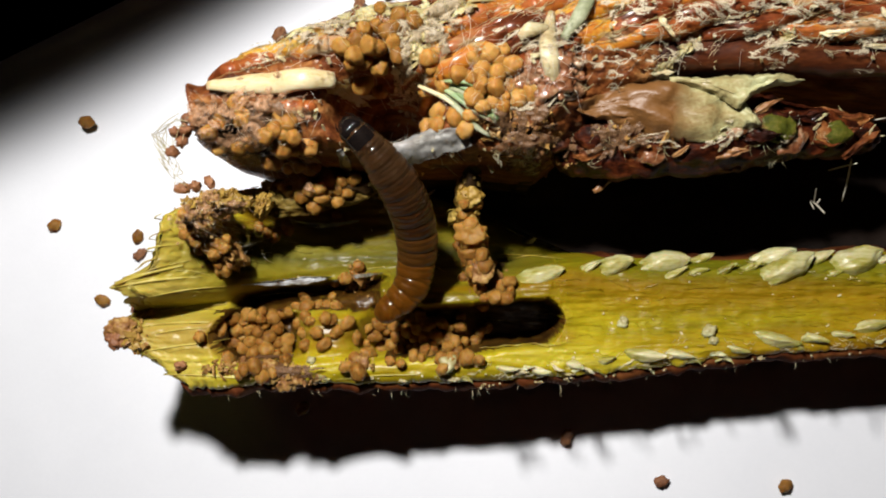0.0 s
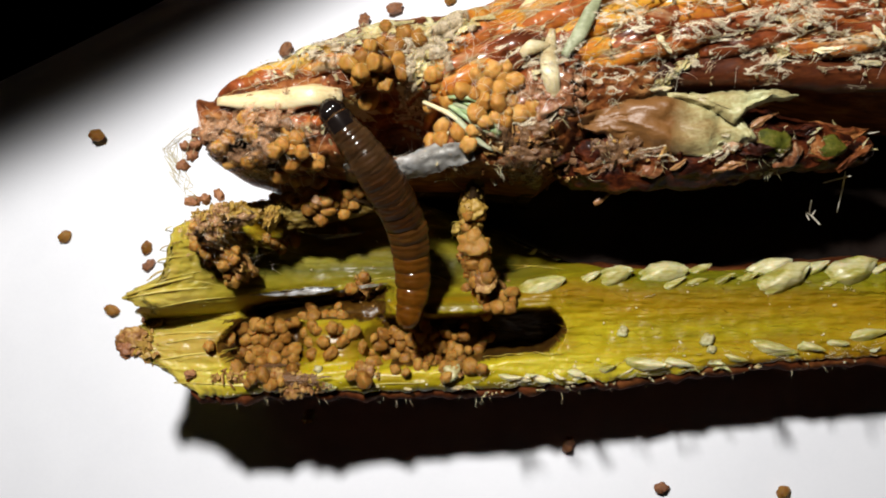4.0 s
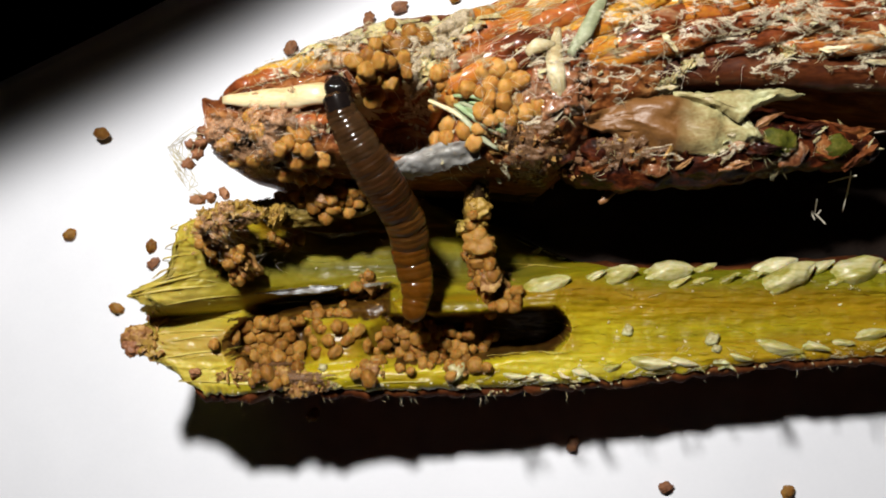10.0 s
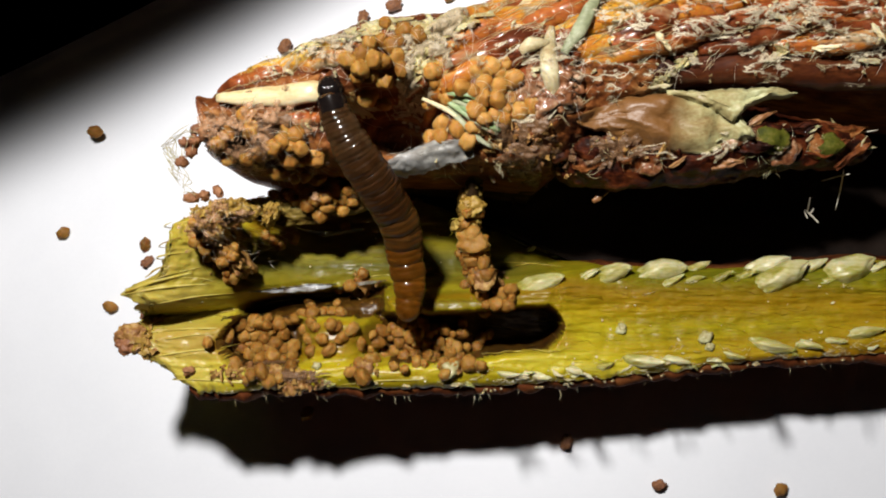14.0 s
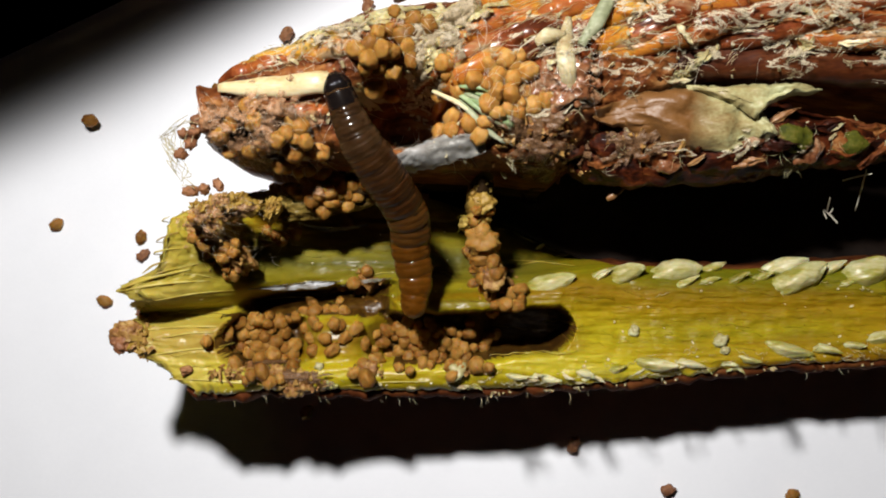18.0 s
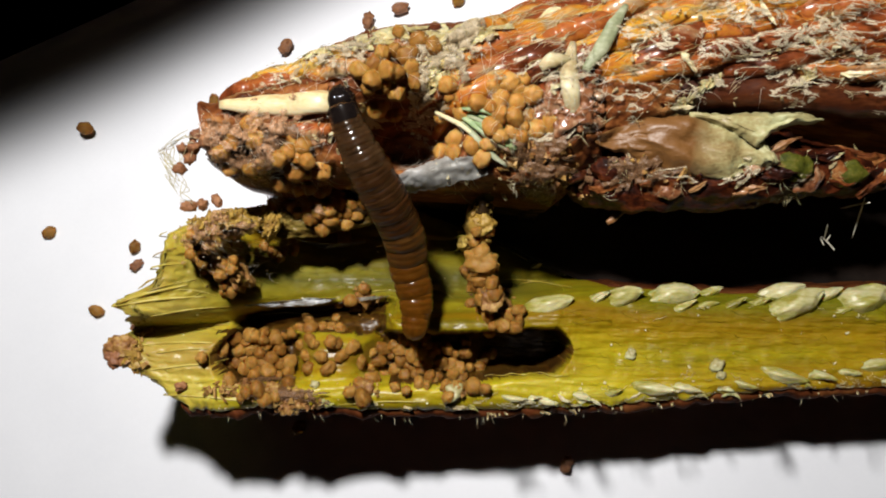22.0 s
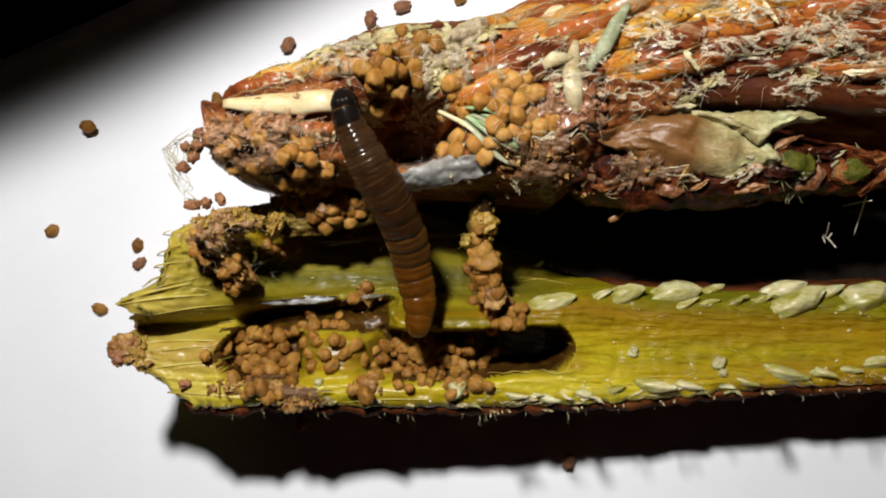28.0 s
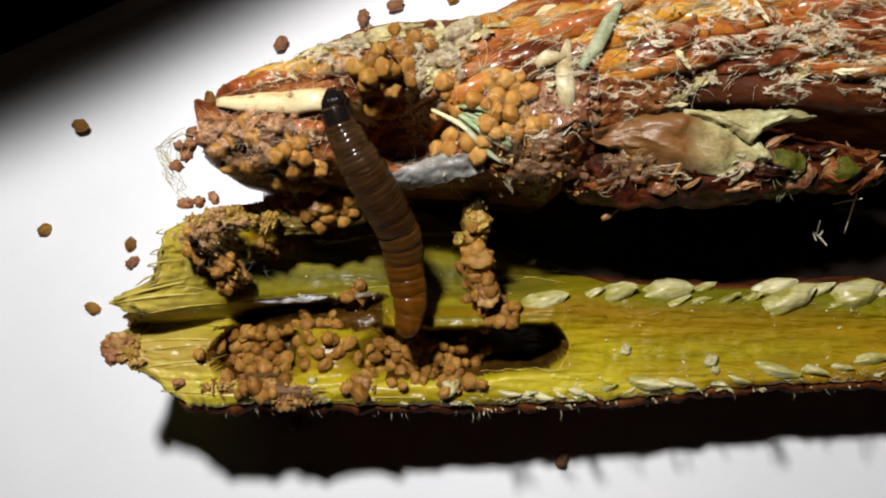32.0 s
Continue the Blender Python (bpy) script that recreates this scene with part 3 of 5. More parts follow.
# ---- the webbed mass of chewings that bridges both halves ----
def build_mass():
    base = (-12.93, 3.38, 12)
    mass = thing("chewed_mass", base, "yellow-brown mass of chewings with a dark hole, bridging both halves", "frass")
    for k, (p, half, mt, label) in enumerate((((-11.2, 3.45, 18.2), (1.3, 0.75, 1.4), M_YELLOW_CRUMB, "yellow fibrous top"), ((-12.34, 2.84, 18.2), (0.95, 1.2, 1.9), M_YELLOW_CRUMB, ""), ((-11.67, 1.16, 16.2), (0.75, 1.5, 1.9), M_CRUMB, "brown webbed stalk"),
                                              ((-13.2, 1.9, 16.5), (0.55, 1.1, 1.6), M_CRUMB, ""), ((-9.6, 3.3, 17.2), (0.8, 0.45, 0.9), M_YELLOW_CRUMB, ""), ((-12.67, 2.99, 13), (1.1, 1.2, 4.0), M_CRUMB, ""),
                                              ((-8.1, 3.84, 15.6), (2.2, 0.95, 1.0), M_OLIVE_WEB, "olive-brown felt of web"), ((-5.7, 4.34, 15.3), (1.8, 0.75, 0.9), M_OLIVE_WEB, ""),
                                              ((0.72, 3.9, 14.9), (0.62, 0.95, 2.4), M_YELLOW_CRUMB, "yellow fibrous column of chewings"), ((0.55, 2.9, 14.2), (0.8, 0.5, 2.2), M_YELLOW_CRUMB, ""), ((0.95, 4.7, 16.0), (0.5, 0.7, 1.2), M_YELLOW_CRUMB, ""),
                                              ((0.9, 1.9, 14.4), (0.55, 1.1, 1.9), M_CRUMB, "brown crumbling column"), ((1.3, 0.5, 14.6), (0.6, 1.1, 1.5), M_CRUMB, ""))):
        bm = bmesh.new()
        blob(bm, p, half if k > 5 else [0.82 * h for h in half], 80 + k, 0.45 if k < 6 else 0.25, 5, 0.3 * k if k < 6 else 0.12, 1.8)
        for v in bm.verts:
            v.co.z += 0.12 * fbm(v.co.x * 4, v.co.y * 4, k, 3)
        SOLID.append(bm.copy())
        bmesh.ops.translate(bm, verts=bm.verts, vec=[-v for v in base])
        part("chewed_fibre", bm, mt, mass, label)


build_mass()


# ---- supports for what lies on the stem ----
def tree_of(bms):
    verts, faces = [], []
    for b in bms:
        b.verts.ensure_lookup_table()
        b.verts.index_update()
        n = len(verts)
        verts += [v.co.copy() for v in b.verts]
        faces += [[v.index + n for v in f.verts] for f in b.faces]
    return BVHTree.FromPolygons(verts, faces)


TREE = tree_of(SOLID)


def rest(x, y):
    """Height and normal of the support under (x, y)."""
    p, nrm, _, _ = TREE.ray_cast(Vector((x, y, 60)), Vector((0, 0, -1)))
    return (p.z, nrm) if p else (paper_z(x, y), Vector((0, 0, 1)))


def drape(name, centre, half, angle, material, parent, label="", lift=0.08, ragged=0.35, crease=0.12, n=26, seed=0, base=(0, 0, 0), thick=0.06):
    """A thin sheet with a ragged outline laid over what is below it."""
    bm = bmesh.new()
    c, s = math.cos(radians(angle)), math.sin(radians(angle))
    grid = {}
    for i in range(-n, n + 1):
        for j in range(-n, n + 1):
            u, v = i / n, j / n
            r = math.hypot(u, v)
            w = math.atan2(v, u)
            if r > 1 + ragged * (fbm(math.cos(w) * 2.2 + seed, math.sin(w) * 2.2, seed * 1.7, 4) - 0.25):
                continue
            x, y = centre[0] + half[0] * u * c - half[1] * v * s, centre[1] + half[0] * u * s + half[1] * v * c
            z = rest(x, y)[0]
            grid[i, j] = bm.verts.new((x, y, z + lift + crease * fbm(u * 3 + seed, v * 3, seed, 4) + crease))
    for (i, j), v in list(grid.items()):
        q = [grid.get(k) for k in ((i, j), (i + 1, j), (i + 1, j + 1), (i, j + 1))]
        if all(q) and max(p.co.z for p in q) - min(p.co.z for p in q) < 0.9:
            bm.faces.new(q)
    for v in [v for v in bm.verts if not v.link_faces]:
        bm.verts.remove(v)
    if not bm.faces:
        bm.free()
        return None
    got = bmesh.ops.extrude_face_region(bm, geom=bm.faces[:])
    bmesh.ops.translate(bm, verts=[g for g in got["geom"] if isinstance(g, bmesh.types.BMVert)], vec=(0, 0, thick))
    bmesh.ops.translate(bm, verts=bm.verts, vec=[-v for v in base])
    return part(name, bm, material, parent, label)


def strand_bm(lines, radius=0.022, sides=4):
    bm = bmesh.new()
    for pts in lines:
        n = len(pts)
        tube(bm, pts, [radius * (0.5 + 0.5 * math.sin(math.pi * (k + 0.5) / n)) for k in range(n)], sides)
    return bm


RNG = random.Random(11)

# ---- larva ----
# seconds, then eight points x, y from the head's tip to the tail
LARVA = [
    (0, -5.02, 6.97, -4.12, 6.12, -3.24, 5.13, -2.31, 3.74, -1.81, 2.21, -1.80, 0.61, -2.22, -0.92, -3.70, -2.28),
    (1, -5.04, 8.21, -4.79, 6.93, -4.10, 5.67, -3.04, 4.29, -2.17, 2.76, -1.96, 0.90, -2.20, -0.90, -3.19, -2.49),
    (2, -4.85, 8.65, -4.93, 7.25, -4.32, 5.87, -3.19, 4.23, -2.32, 2.58, -2.06, 0.86, -2.16, -0.80, -2.72, -2.38),
    (2.8, -6.02, 8.66, -5.12, 7.36, -4.23, 5.97, -3.22, 4.45, -2.43, 2.78, -2.22, 1.05, -2.27, -0.62, -2.72, -2.35),
    (5.5, -6.22, 8.58, -5.35, 7.26, -4.39, 6.04, -3.36, 4.48, -2.60, 2.92, -2.33, 1.15, -2.24, -0.55, -2.49, -2.17),
    (6.5, -5.79, 9.37, -5.72, 7.96, -4.76, 6.47, -3.59, 4.83, -2.78, 3.12, -2.48, 1.34, -2.25, -0.36, -2.50, -2.13),
    (7.5, -5.80, 10.02, -5.78, 8.44, -4.96, 6.61, -3.79, 4.79, -2.85, 2.95, -2.55, 1.32, -2.38, -0.38, -2.65, -1.94),
    (9, -5.82, 9.87, -5.74, 8.41, -4.86, 6.57, -3.74, 4.74, -2.79, 3.03, -2.57, 1.40, -2.25, -0.30, -2.53, -1.98),
    (12, -5.98, 9.71, -5.74, 8.25, -4.89, 6.41, -3.77, 4.58, -2.82, 2.87, -2.60, 1.23, -2.37, -0.48, -2.56, -2.10),
    (14.5, -5.96, 9.63, -5.75, 8.18, -4.92, 6.36, -3.75, 4.54, -2.80, 2.85, -2.57, 1.23, -2.34, -0.47, -2.52, -2.09),
    (16.5, -5.90, 9.61, -5.72, 8.19, -4.90, 6.44, -3.79, 4.66, -2.90, 2.99, -2.68, 1.40, -2.45, -0.27, -2.56, -1.95),
    (17.6, -6.06, 9.54, -5.77, 8.13, -4.95, 6.46, -3.80, 4.72, -2.78, 3.04, -2.67, 1.39, -2.42, -0.25, -2.57, -1.97),
    (18.2, -6.20, 9.07, -5.42, 7.81, -4.71, 6.32, -3.65, 4.71, -2.76, 3.08, -2.57, 1.37, -2.35, -0.28, -2.48, -1.86),
    (18.6, -6.48, 8.16, -5.08, 7.48, -4.14, 6.13, -3.11, 4.65, -2.26, 3.03, -1.86, 1.33, -1.72, -0.32, -1.91, -1.90),
    (19, -6.80, 7.78, -5.33, 7.35, -4.25, 6.06, -3.32, 4.53, -2.55, 2.84, -2.19, 1.20, -2.06, -0.40, -2.23, -1.93),
    (19.4, -6.16, 9.40, -5.34, 7.96, -4.38, 6.42, -3.27, 4.63, -2.42, 2.93, -2.14, 1.28, -1.85, -0.33, -2.01, -1.95),
    (20, -6.19, 9.80, -5.80, 8.47, -4.96, 6.54, -3.90, 4.86, -2.96, 3.15, -2.70, 1.47, -2.34, -0.15, -2.46, -1.70),
    (21, -6.11, 9.73, -5.65, 8.37, -4.84, 6.53, -3.76, 4.81, -2.98, 3.19, -2.65, 1.49, -2.33, -0.15, -2.45, -1.87),
    (23, -6.02, 9.60, -5.63, 8.20, -4.80, 6.42, -3.83, 4.70, -2.98, 3.08, -2.70, 1.50, -2.24, -0.28, -2.29, -2.01),
    (25.5, -6.00, 9.52, -5.63, 8.14, -4.78, 6.36, -3.78, 4.63, -2.94, 3.00, -2.66, 1.42, -2.28, -0.23, -2.34, -1.96),
    (28, -6.01, 9.48, -5.67, 8.15, -4.75, 6.25, -3.70, 4.51, -2.96, 2.88, -2.62, 1.29, -2.27, -0.37, -2.36, -1.96),
    (32, -6.15, 9.42, -5.79, 8.04, -4.90, 6.31, -3.85, 4.57, -2.98, 2.94, -2.70, 1.21, -2.41, -0.46, -2.59, -2.06),
]
LARVA_Z = (21.4, 21.4, 21.0, 20.0, 18.6, 17.6, 17.3, 17.2)
LARVA_BASE = (-3.5, -1.0, 14.0)
# half widths of head, shield and the rings behind, from front to tail
RINGS = (0.62, 0.71, 0.84, 0.95, 1.02, 1.05, 1.05, 1.04, 1.02, 0.99, 0.96, 0.91, 0.82, 0.64)


def larva_line(xy):
    pts = [(xy[2 * k], xy[2 * k + 1], LARVA_Z[k]) for k in range(8)]
    line = smooth_line(pts, 120)
    run = [0.0]
    for a, b in zip(line, line[1:]):
        run.append(run[-1] + (b - a).length)
    return line, run


def on_line(line, run, d):
    d = min(max(d, 0), run[-1])
    k = min(max(int(np.searchsorted(run, d)), 1), len(run) - 1)
    f = (d - run[k - 1]) / max(run[k] - run[k - 1], 1e-6)
    return line[k - 1].lerp(line[k], f)


def ring_poses(xy):
    line, run = larva_line(xy)
    total, n, out = run[-1], len(RINGS), []
    for i in range(n):
        s = 0.045 + 0.905 * i / (n - 1)
        a, p, b = on_line(line, run, (s - 0.05) * total), on_line(line, run, s * total), on_line(line, run, (s + 0.05) * total)
        d = (a - b).normalized()
        side = Vector((0, 0, 1)).cross(d).normalized()
        up = d.cross(side)
        m = Matrix((d, side, up)).transposed().to_4x4()
        m.translation = (p - Vector(LARVA_BASE)) * MM
        out.append(m)
    return out


def build_larva():
    larva = thing("larva", LARVA_BASE, "glossy dark amber-brown caterpillar with a black head, on the stem", "caterpillar")
    parts = []
    n = len(RINGS)
    for i, r in enumerate(RINGS):
        bm = bmesh.new()
        if i == 0:
            # head capsule: two cheeks, a narrower face and mandibles
            bmesh.ops.create_uvsphere(bm, u_segments=32, v_segments=20, radius=1.0)
            for v in bm.verts:
                x, y, z = v.co
                groove = 0.10 * math.exp(-(y / 0.16) ** 2) * max(0, z)
                v.co = (x * 0.66 - 0.04, y * 0.69 * (1 - 0.22 * max(0, x)), (z * 0.62 - groove) * (1 - 0.2 * max(0, x)))
            ob = part("head", bm, M_HEAD, larva, "shiny black head capsule")
            jaw = bmesh.new()
            for sgn in (-1, 1):
                blob(jaw, (0.52, 0.14 * sgn, -0.16), (0.16, 0.11, 0.12), 3 + sgn, 0.08)
            part("mandibles", jaw, M_HEAD, ob)
            eyes = bmesh.new()
            for sgn in (-1, 1):
                for k in range(4):
                    blob(eyes, (0.36 + 0.1 * k, 0.52 * sgn - 0.05 * sgn * k, 0.06 - 0.05 * k), (0.05, 0.05, 0.05), k, 0.02, 1)
            part("eyes", eyes, M_HEAD, ob)
        else:
            length = 0.76
            m, k = 24, 40
            rings = []
            for a in range(m + 1):
                u = -1 + 2 * a / m
                prof = math.sqrt(max(0.0, 1 - abs(u) ** 8))
                deep, wide = (0.06, 1.0) if i < 7 else (0.05, 1.7)
                fold = 1 - deep * (1.1 * math.exp(-((abs(u) - 0.575) / (0.06 * wide)) ** 2) + 0.9 * math.exp(-((u - 0.10) / (0.06 * wide)) ** 2) + (0.6 * math.exp(-((u + 0.22) / 0.05) ** 2) if i < 7 else 0))
                rr = float(np.interp(i - u * length / 0.85, range(n), RINGS)) * (0.7 + 0.3 * prof) * fold * (1 - (0.045 if i < 7 else 0.062) * min(1.0, abs(u) / 0.575) ** 2)
                if i == n - 1 and u < 0:
                    rr = r * math.sqrt(max(0.02, 1 - u * u))
                if abs(u) == 1:
                    rr = 0.05
                ring = []
                for b in range(k):
                    w = 2 * math.pi * b / k
                    wob = 1 + 0.045 * fbm(math.cos(w) * 1.5, math.sin(w) * 1.5, i * 3.1 + u, 3)
                    side = 1 + 0.05 * math.exp(-((abs(math.cos(w)) - 0.9) / 0.15) ** 2)
                    ring.append(bm.verts.new((u * length, rr * wob * side * math.cos(w), rr * wob * 0.92 * math.sin(w))))
                rings.append(ring)
            for a, b in zip(rings, rings[1:]):
                for q in range(k):
                    bm.faces.new((a[q], a[(q + 1) % k], b[(q + 1) % k], b[q]))
            bm.faces.new(rings[0][::-1])
            bm.faces.new(rings[-1])
            ob = part("body_ring", bm, LARVA_SKINS[(0, 0, 0, 0, 1, 1, 2, 2, 3, 3, 4, 4, 5, 5)[i]], larva)
            if i == 1:
                sh = bmesh.new()
                rows = []
                for a in range(13):
                    u = -0.14 + 0.70 * a / 12
                    row = []
                    for b in range(25):
                        w = math.radians(12 + 156 * b / 24)
                        rr = r * (0.85 + 0.15 * math.sqrt(max(0.0, 1 - abs(u / 0.78) ** 2.4))) * 1.03
                        row.append(sh.verts.new((u, rr * math.cos(w), rr * 0.93 * math.sin(w))))
                    rows.append(row)
                for a, b in zip(rows, rows[1:]):
                    for q in range(24):
                        sh.faces.new((a[q], a[q + 1], b[q + 1], b[q]))
                part("neck_shield", sh, M_HEAD, ob, "black horny neck shield")
            if 1 <= i <= 3:
                for sgn in (-1, 1):
                    lg = bmesh.new()
                    tube(lg, [(0.05, 0.45 * sgn, -0.5), (0.12, 0.62 * sgn, -0.95), (0.25, 0.55 * sgn, -1.3)], (0.17, 0.12, 0.04), 8)
                    part("leg", lg, M_HEAD, ob)
            elif i in (6, 7, 8, 9, 13):
                for sgn in (-1, 1):
                    lg = bmesh.new()
                    tube(lg, [(0, 0.42 * sgn, -0.6), (0, 0.5 * sgn, -0.95), (0, 0.5 * sgn, -1.2)], (0.3, 0.24, 0.2), 10)
                    part("proleg", lg, LARVA_SKINS[4], ob)
            hb = bmesh.new()
            for q in range(2):
                w = math.radians(25 + 130 * q)
                p = Vector((0.1 * (-1) ** q, r * math.cos(w), r * 0.92 * math.sin(w)))
                d = Vector((0.15, math.cos(w), math.sin(w)))
                tube(hb, [p * 0.98, p + d * 0.28, p + d * 0.5 + Vector((0.1, 0, 0))], (0.006, 0.005, 0.003), 4)
            part("bristles", hb, LARVA_SKINS[3], ob)
        parts.append(ob)
    for ob, m in zip(parts, ring_poses(LARVA[0][1:])):
        ob.matrix_basis = m
    return larva, parts


LARVA_OB, LARVA_PARTS = build_larva()

# ---- frass pellets ----
PELLETS = []
for k in range(10):
    b = bmesh.new()
    blob(b, (0, 0, 0), (1.04, 0.86 + 0.015 * k, 0.9), k + 1, 0.26, 3, wave=1.5)
    ob = part("pellet_form", b, M_FRASS)
    PELLETS.append(ob.data)
    bpy.data.objects.remove(ob)
PALE_PELLETS = []
for k in range(8):
    b = bmesh.new()
    blob(b, (0, 0, 0), (1.0, 0.9 + 0.015 * k, 0.92), k + 51, 0.24, 3, wave=1.5)
    ob = part("pellet_form", b, M_FRASS_PALE)
    PALE_PELLETS.append(ob.data)
    bpy.data.objects.remove(ob)
DRY = []
for k in range(5):
    b = bmesh.new()
    blob(b, (0, 0, 0), (1, 0.8, 0.8), k + 31, 0.5, 3, wave=1.5)
    ob = part("dry_form", b, M_FRASS_DRY)
    DRY.append(ob.data)
    bpy.data.objects.remove(ob)


def pellet(parent, base, x, y, z, r, forms=PELLETS, name="pellet"):
    ob = new(name, RNG.choice(forms))
    ob.parent = parent
    ob.location = [(p - q) * MM for p, q in zip((x, y, z), base)]
    ob.rotation_euler = [RNG.uniform(0, 6.28) for _ in range(3)]
    f = r
    ob.scale = (f * RNG.uniform(1.0, 1.22), f * RNG.uniform(0.9, 1.08), f * RNG.uniform(0.9, 1.08))
    return ob


def heap(label, spots, r=0.42, name="frass_heap", forms=PELLETS, extra=0, sink=0.25, least=0.0):
    """Pellets at (x, y, z), each let down on to what is under it, and extra ones between and below them."""
    cx, cy = sum(p[0] for p in spots) / len(spots), sum(p[1] for p in spots) / len(spots)
    base = (cx, cy, rest(cx, cy)[0])
    h = thing(name, base, label, "frass", "heaps of frass")
    laid = []
    todo = [(p[0], p[1], r * RNG.uniform(0.88, 1.12)) for p in spots]
    for _ in range(int(1.4 * extra)):
        p = RNG.choice(spots)
        todo.append((p[0] + RNG.gauss(0, 0.35), p[1] + RNG.gauss(0, 0.3), r * RNG.uniform(0.65, 0.95)))
    first = list(todo)
    for _ in range(30):
        for i in range(len(todo)):
            for j in range(i):
                (ax, ay, aq), (bx, by, bq) = todo[i], todo[j]
                gap, want = math.hypot(ax - bx, ay - by), 0.76 * (aq + bq)
                if 1e-6 < gap < want:
                    ux, uy, k = (ax - bx) / gap, (ay - by) / gap, 0.25 * (want - gap)
                    todo[i], todo[j] = (ax + ux * k, ay + uy * k, aq), (bx - ux * k, by - uy * k, bq)
    for (x, y, q), (fx, fy, _) in zip(todo, first):
        far = math.hypot(x - fx, y - fy)
        if far > 0.3:
            x, y = fx + (x - fx) * 0.3 / far, fy + (y - fy) * 0.3 / far
        z = max(rest(x, y)[0] + q * (1 - sink) * RNG.uniform(0.6, 1.0), least)
        for a, b, c, d in laid:
            gap = math.hypot(a - x, b - y)
            if gap < 1.5 * q:
                z = max(z, min(c + math.sqrt(max(0, (1.5 * q) ** 2 - gap ** 2)) * 0.3, z + 0.3))
        laid.append((x, y, z, q))
        pellet(h, base, x, y, z, q, forms)
    return h


heap("cluster of round orange-brown frass pellets webbed on the scaly half", [
    (-0.92, 9.58), (-0.14, 9.81), (0.82, 9.72), (-1.14, 9.03), (-0.36, 8.89), (0.6, 8.97), (1.35, 8.55), (1.51, 9.1),
    (2.12, 9.46), (2.62, 9.3), (3.08, 8.82), (2.53, 8.63), (1.98, 8.33), (2.81, 8.13), (1.29, 8.05), (2.12, 7.91),
    (3.36, 8.27), (-0.64, 7.58), (-1.05, 7.28), (0.14, 7.16), (0.61, 6.75)], 0.47, extra=10, forms=PALE_PELLETS)
heap("heap of orange-brown frass pellets in brown webbing", [
    (-9.85, 7.71), (-9.67, 7.22), (-7.92, 7.07), (-7.98, 6.4), (-7.77, 5.76), (-7.1, 5.82), (-8.49, 5.18), (-7.44, 5.18), (-6.75, 5.15),
    (-9.07, 4.97), (-8.43, 4.68), (-7.91, 4.89), (-11.55, 5.47), (-10.82, 5.38), (-11.18, 6.2), (-10.78, 7.01), (-10.01, 5.96), (-6.75, 4.78), (-7.49, 4.69)], 0.48, extra=12, sink=-0.1, forms=PALE_PELLETS + PELLETS[:3])
heap("dark frass pellets hanging in web between both halves", [
    (-7.05, 4.55), (-6.31, 4.69), (-7.49, 4.01), (-6.6, 4.01), (-8.38, 4.19), (-8.98, 4.49), (-7.94, 4.55), (-6.68, 3.19), (-5.71, 4.55), (-5.12, 4.84), (-5.99, 3.98)], 0.42, extra=4, sink=0.5)
heap("column of brown frass pellets between the ridges", [
    (0.81, 2.34), (1.17, 1.97), (0.62, 1.6), (1.3, 1.29), (0.87, 0.8), (1.48, 0.44), (1.05, 0.13), (1.91, -0.33), (1.36, -0.78),
    (2.18, -1.24), (1.66, -1.64), (2.52, -1.09), (0.74, 2.83), (1.05, 3.26)], 0.40, extra=10, sink=-0.2)
heap("brown frass pellets packed in the end of the gallery", [
    (-12.6, -3.04), (-12.04, -2.66), (-12.34, -3.82), (-11.71, -3.28), (-11.18, -2.97), (-11.23, -3.97), (-10.69, -4.43), (-10.51, -3.59), (-9.97, -4.27),
    (-9.44, -4.02), (-10.22, -4.86), (-8.99, -4.64), (-11.77, -4.44), (-9.83, -3.02), (-11.09, -2.56), (-10.14, -2.65)], 0.42, extra=16, sink=-0.5)
heap("brown frass pellets lying in the gallery", [
    (-3.86, -3), (-3.24, -3.16), (-2.74, -2.53), (-2.24, -3.31), (-3.54, -4.09), (-2.76, -4.24), (-1.83, -4.24), (-1.3, -3.09), (-0.73, -4.23), (-1.2, -3.77),
    (0.2, -2.93), (0.66, -4.14), (-0.17, -4.23), (-4.69, -4.47), (-4.99, -4.92), (-2.14, -2.69), (-1.67, -3.68), (-4.42, -3.47), (1.12, -3.77)], 0.41, extra=26, sink=-0.5)
heap("reddish frass pellets on the crest of the scaly half", [
    (-4.03, 11.27), (-3.42, 11.44), (-3, 11.27), (-2.8, 10.6), (-3.28, 10.32), (-4.02, 9.82), (-4.66, 9.68), (-3.42, 12.56), (-2.45, 12.05), (-1.75, 11.77), (-2.58, 10.09)], 0.42, sink=-0.2)
heap("frass pellets stuck in the trench of the stem", [
    (-8.58, -1.93), (-7.88, -2.33), (-6.69, -2.39), (-6.53, -1.92), (-6.01, -0.36), (-5.38, 0.18), (-5.69, -0.82), (-9.2, -2.24), (-8.42, -1.46), (-7.32, -1.83), (-7.01, -1.77), (-8.1, -1.96)], 0.36, extra=3, sink=0.3)
heap("dark frass pellets sunk in the pith between two galleries", [
    (-8.6, -2.9), (-8.1, -3.3), (-7.6, -2.6), (-7.2, -3.2), (-6.4, -2.5), (-6.1, -3.1), (-5.6, -2.7), (-5.2, -3.5), (-7.9, -3.9), (-6.8, -3.8)], 0.36, sink=0.9)
heap("frass pellets in a brown webbed hole", [
    (-12.33, 1.07), (-12.11, 0.1), (-11.93, 0.65), (-10.22, 2.22), (-9.46, 2.37), (-12.65, 2.22), (-11.58, 1.46), (-13.42, 2.77), (-13.26, 1.88)], 0.38, extra=8)
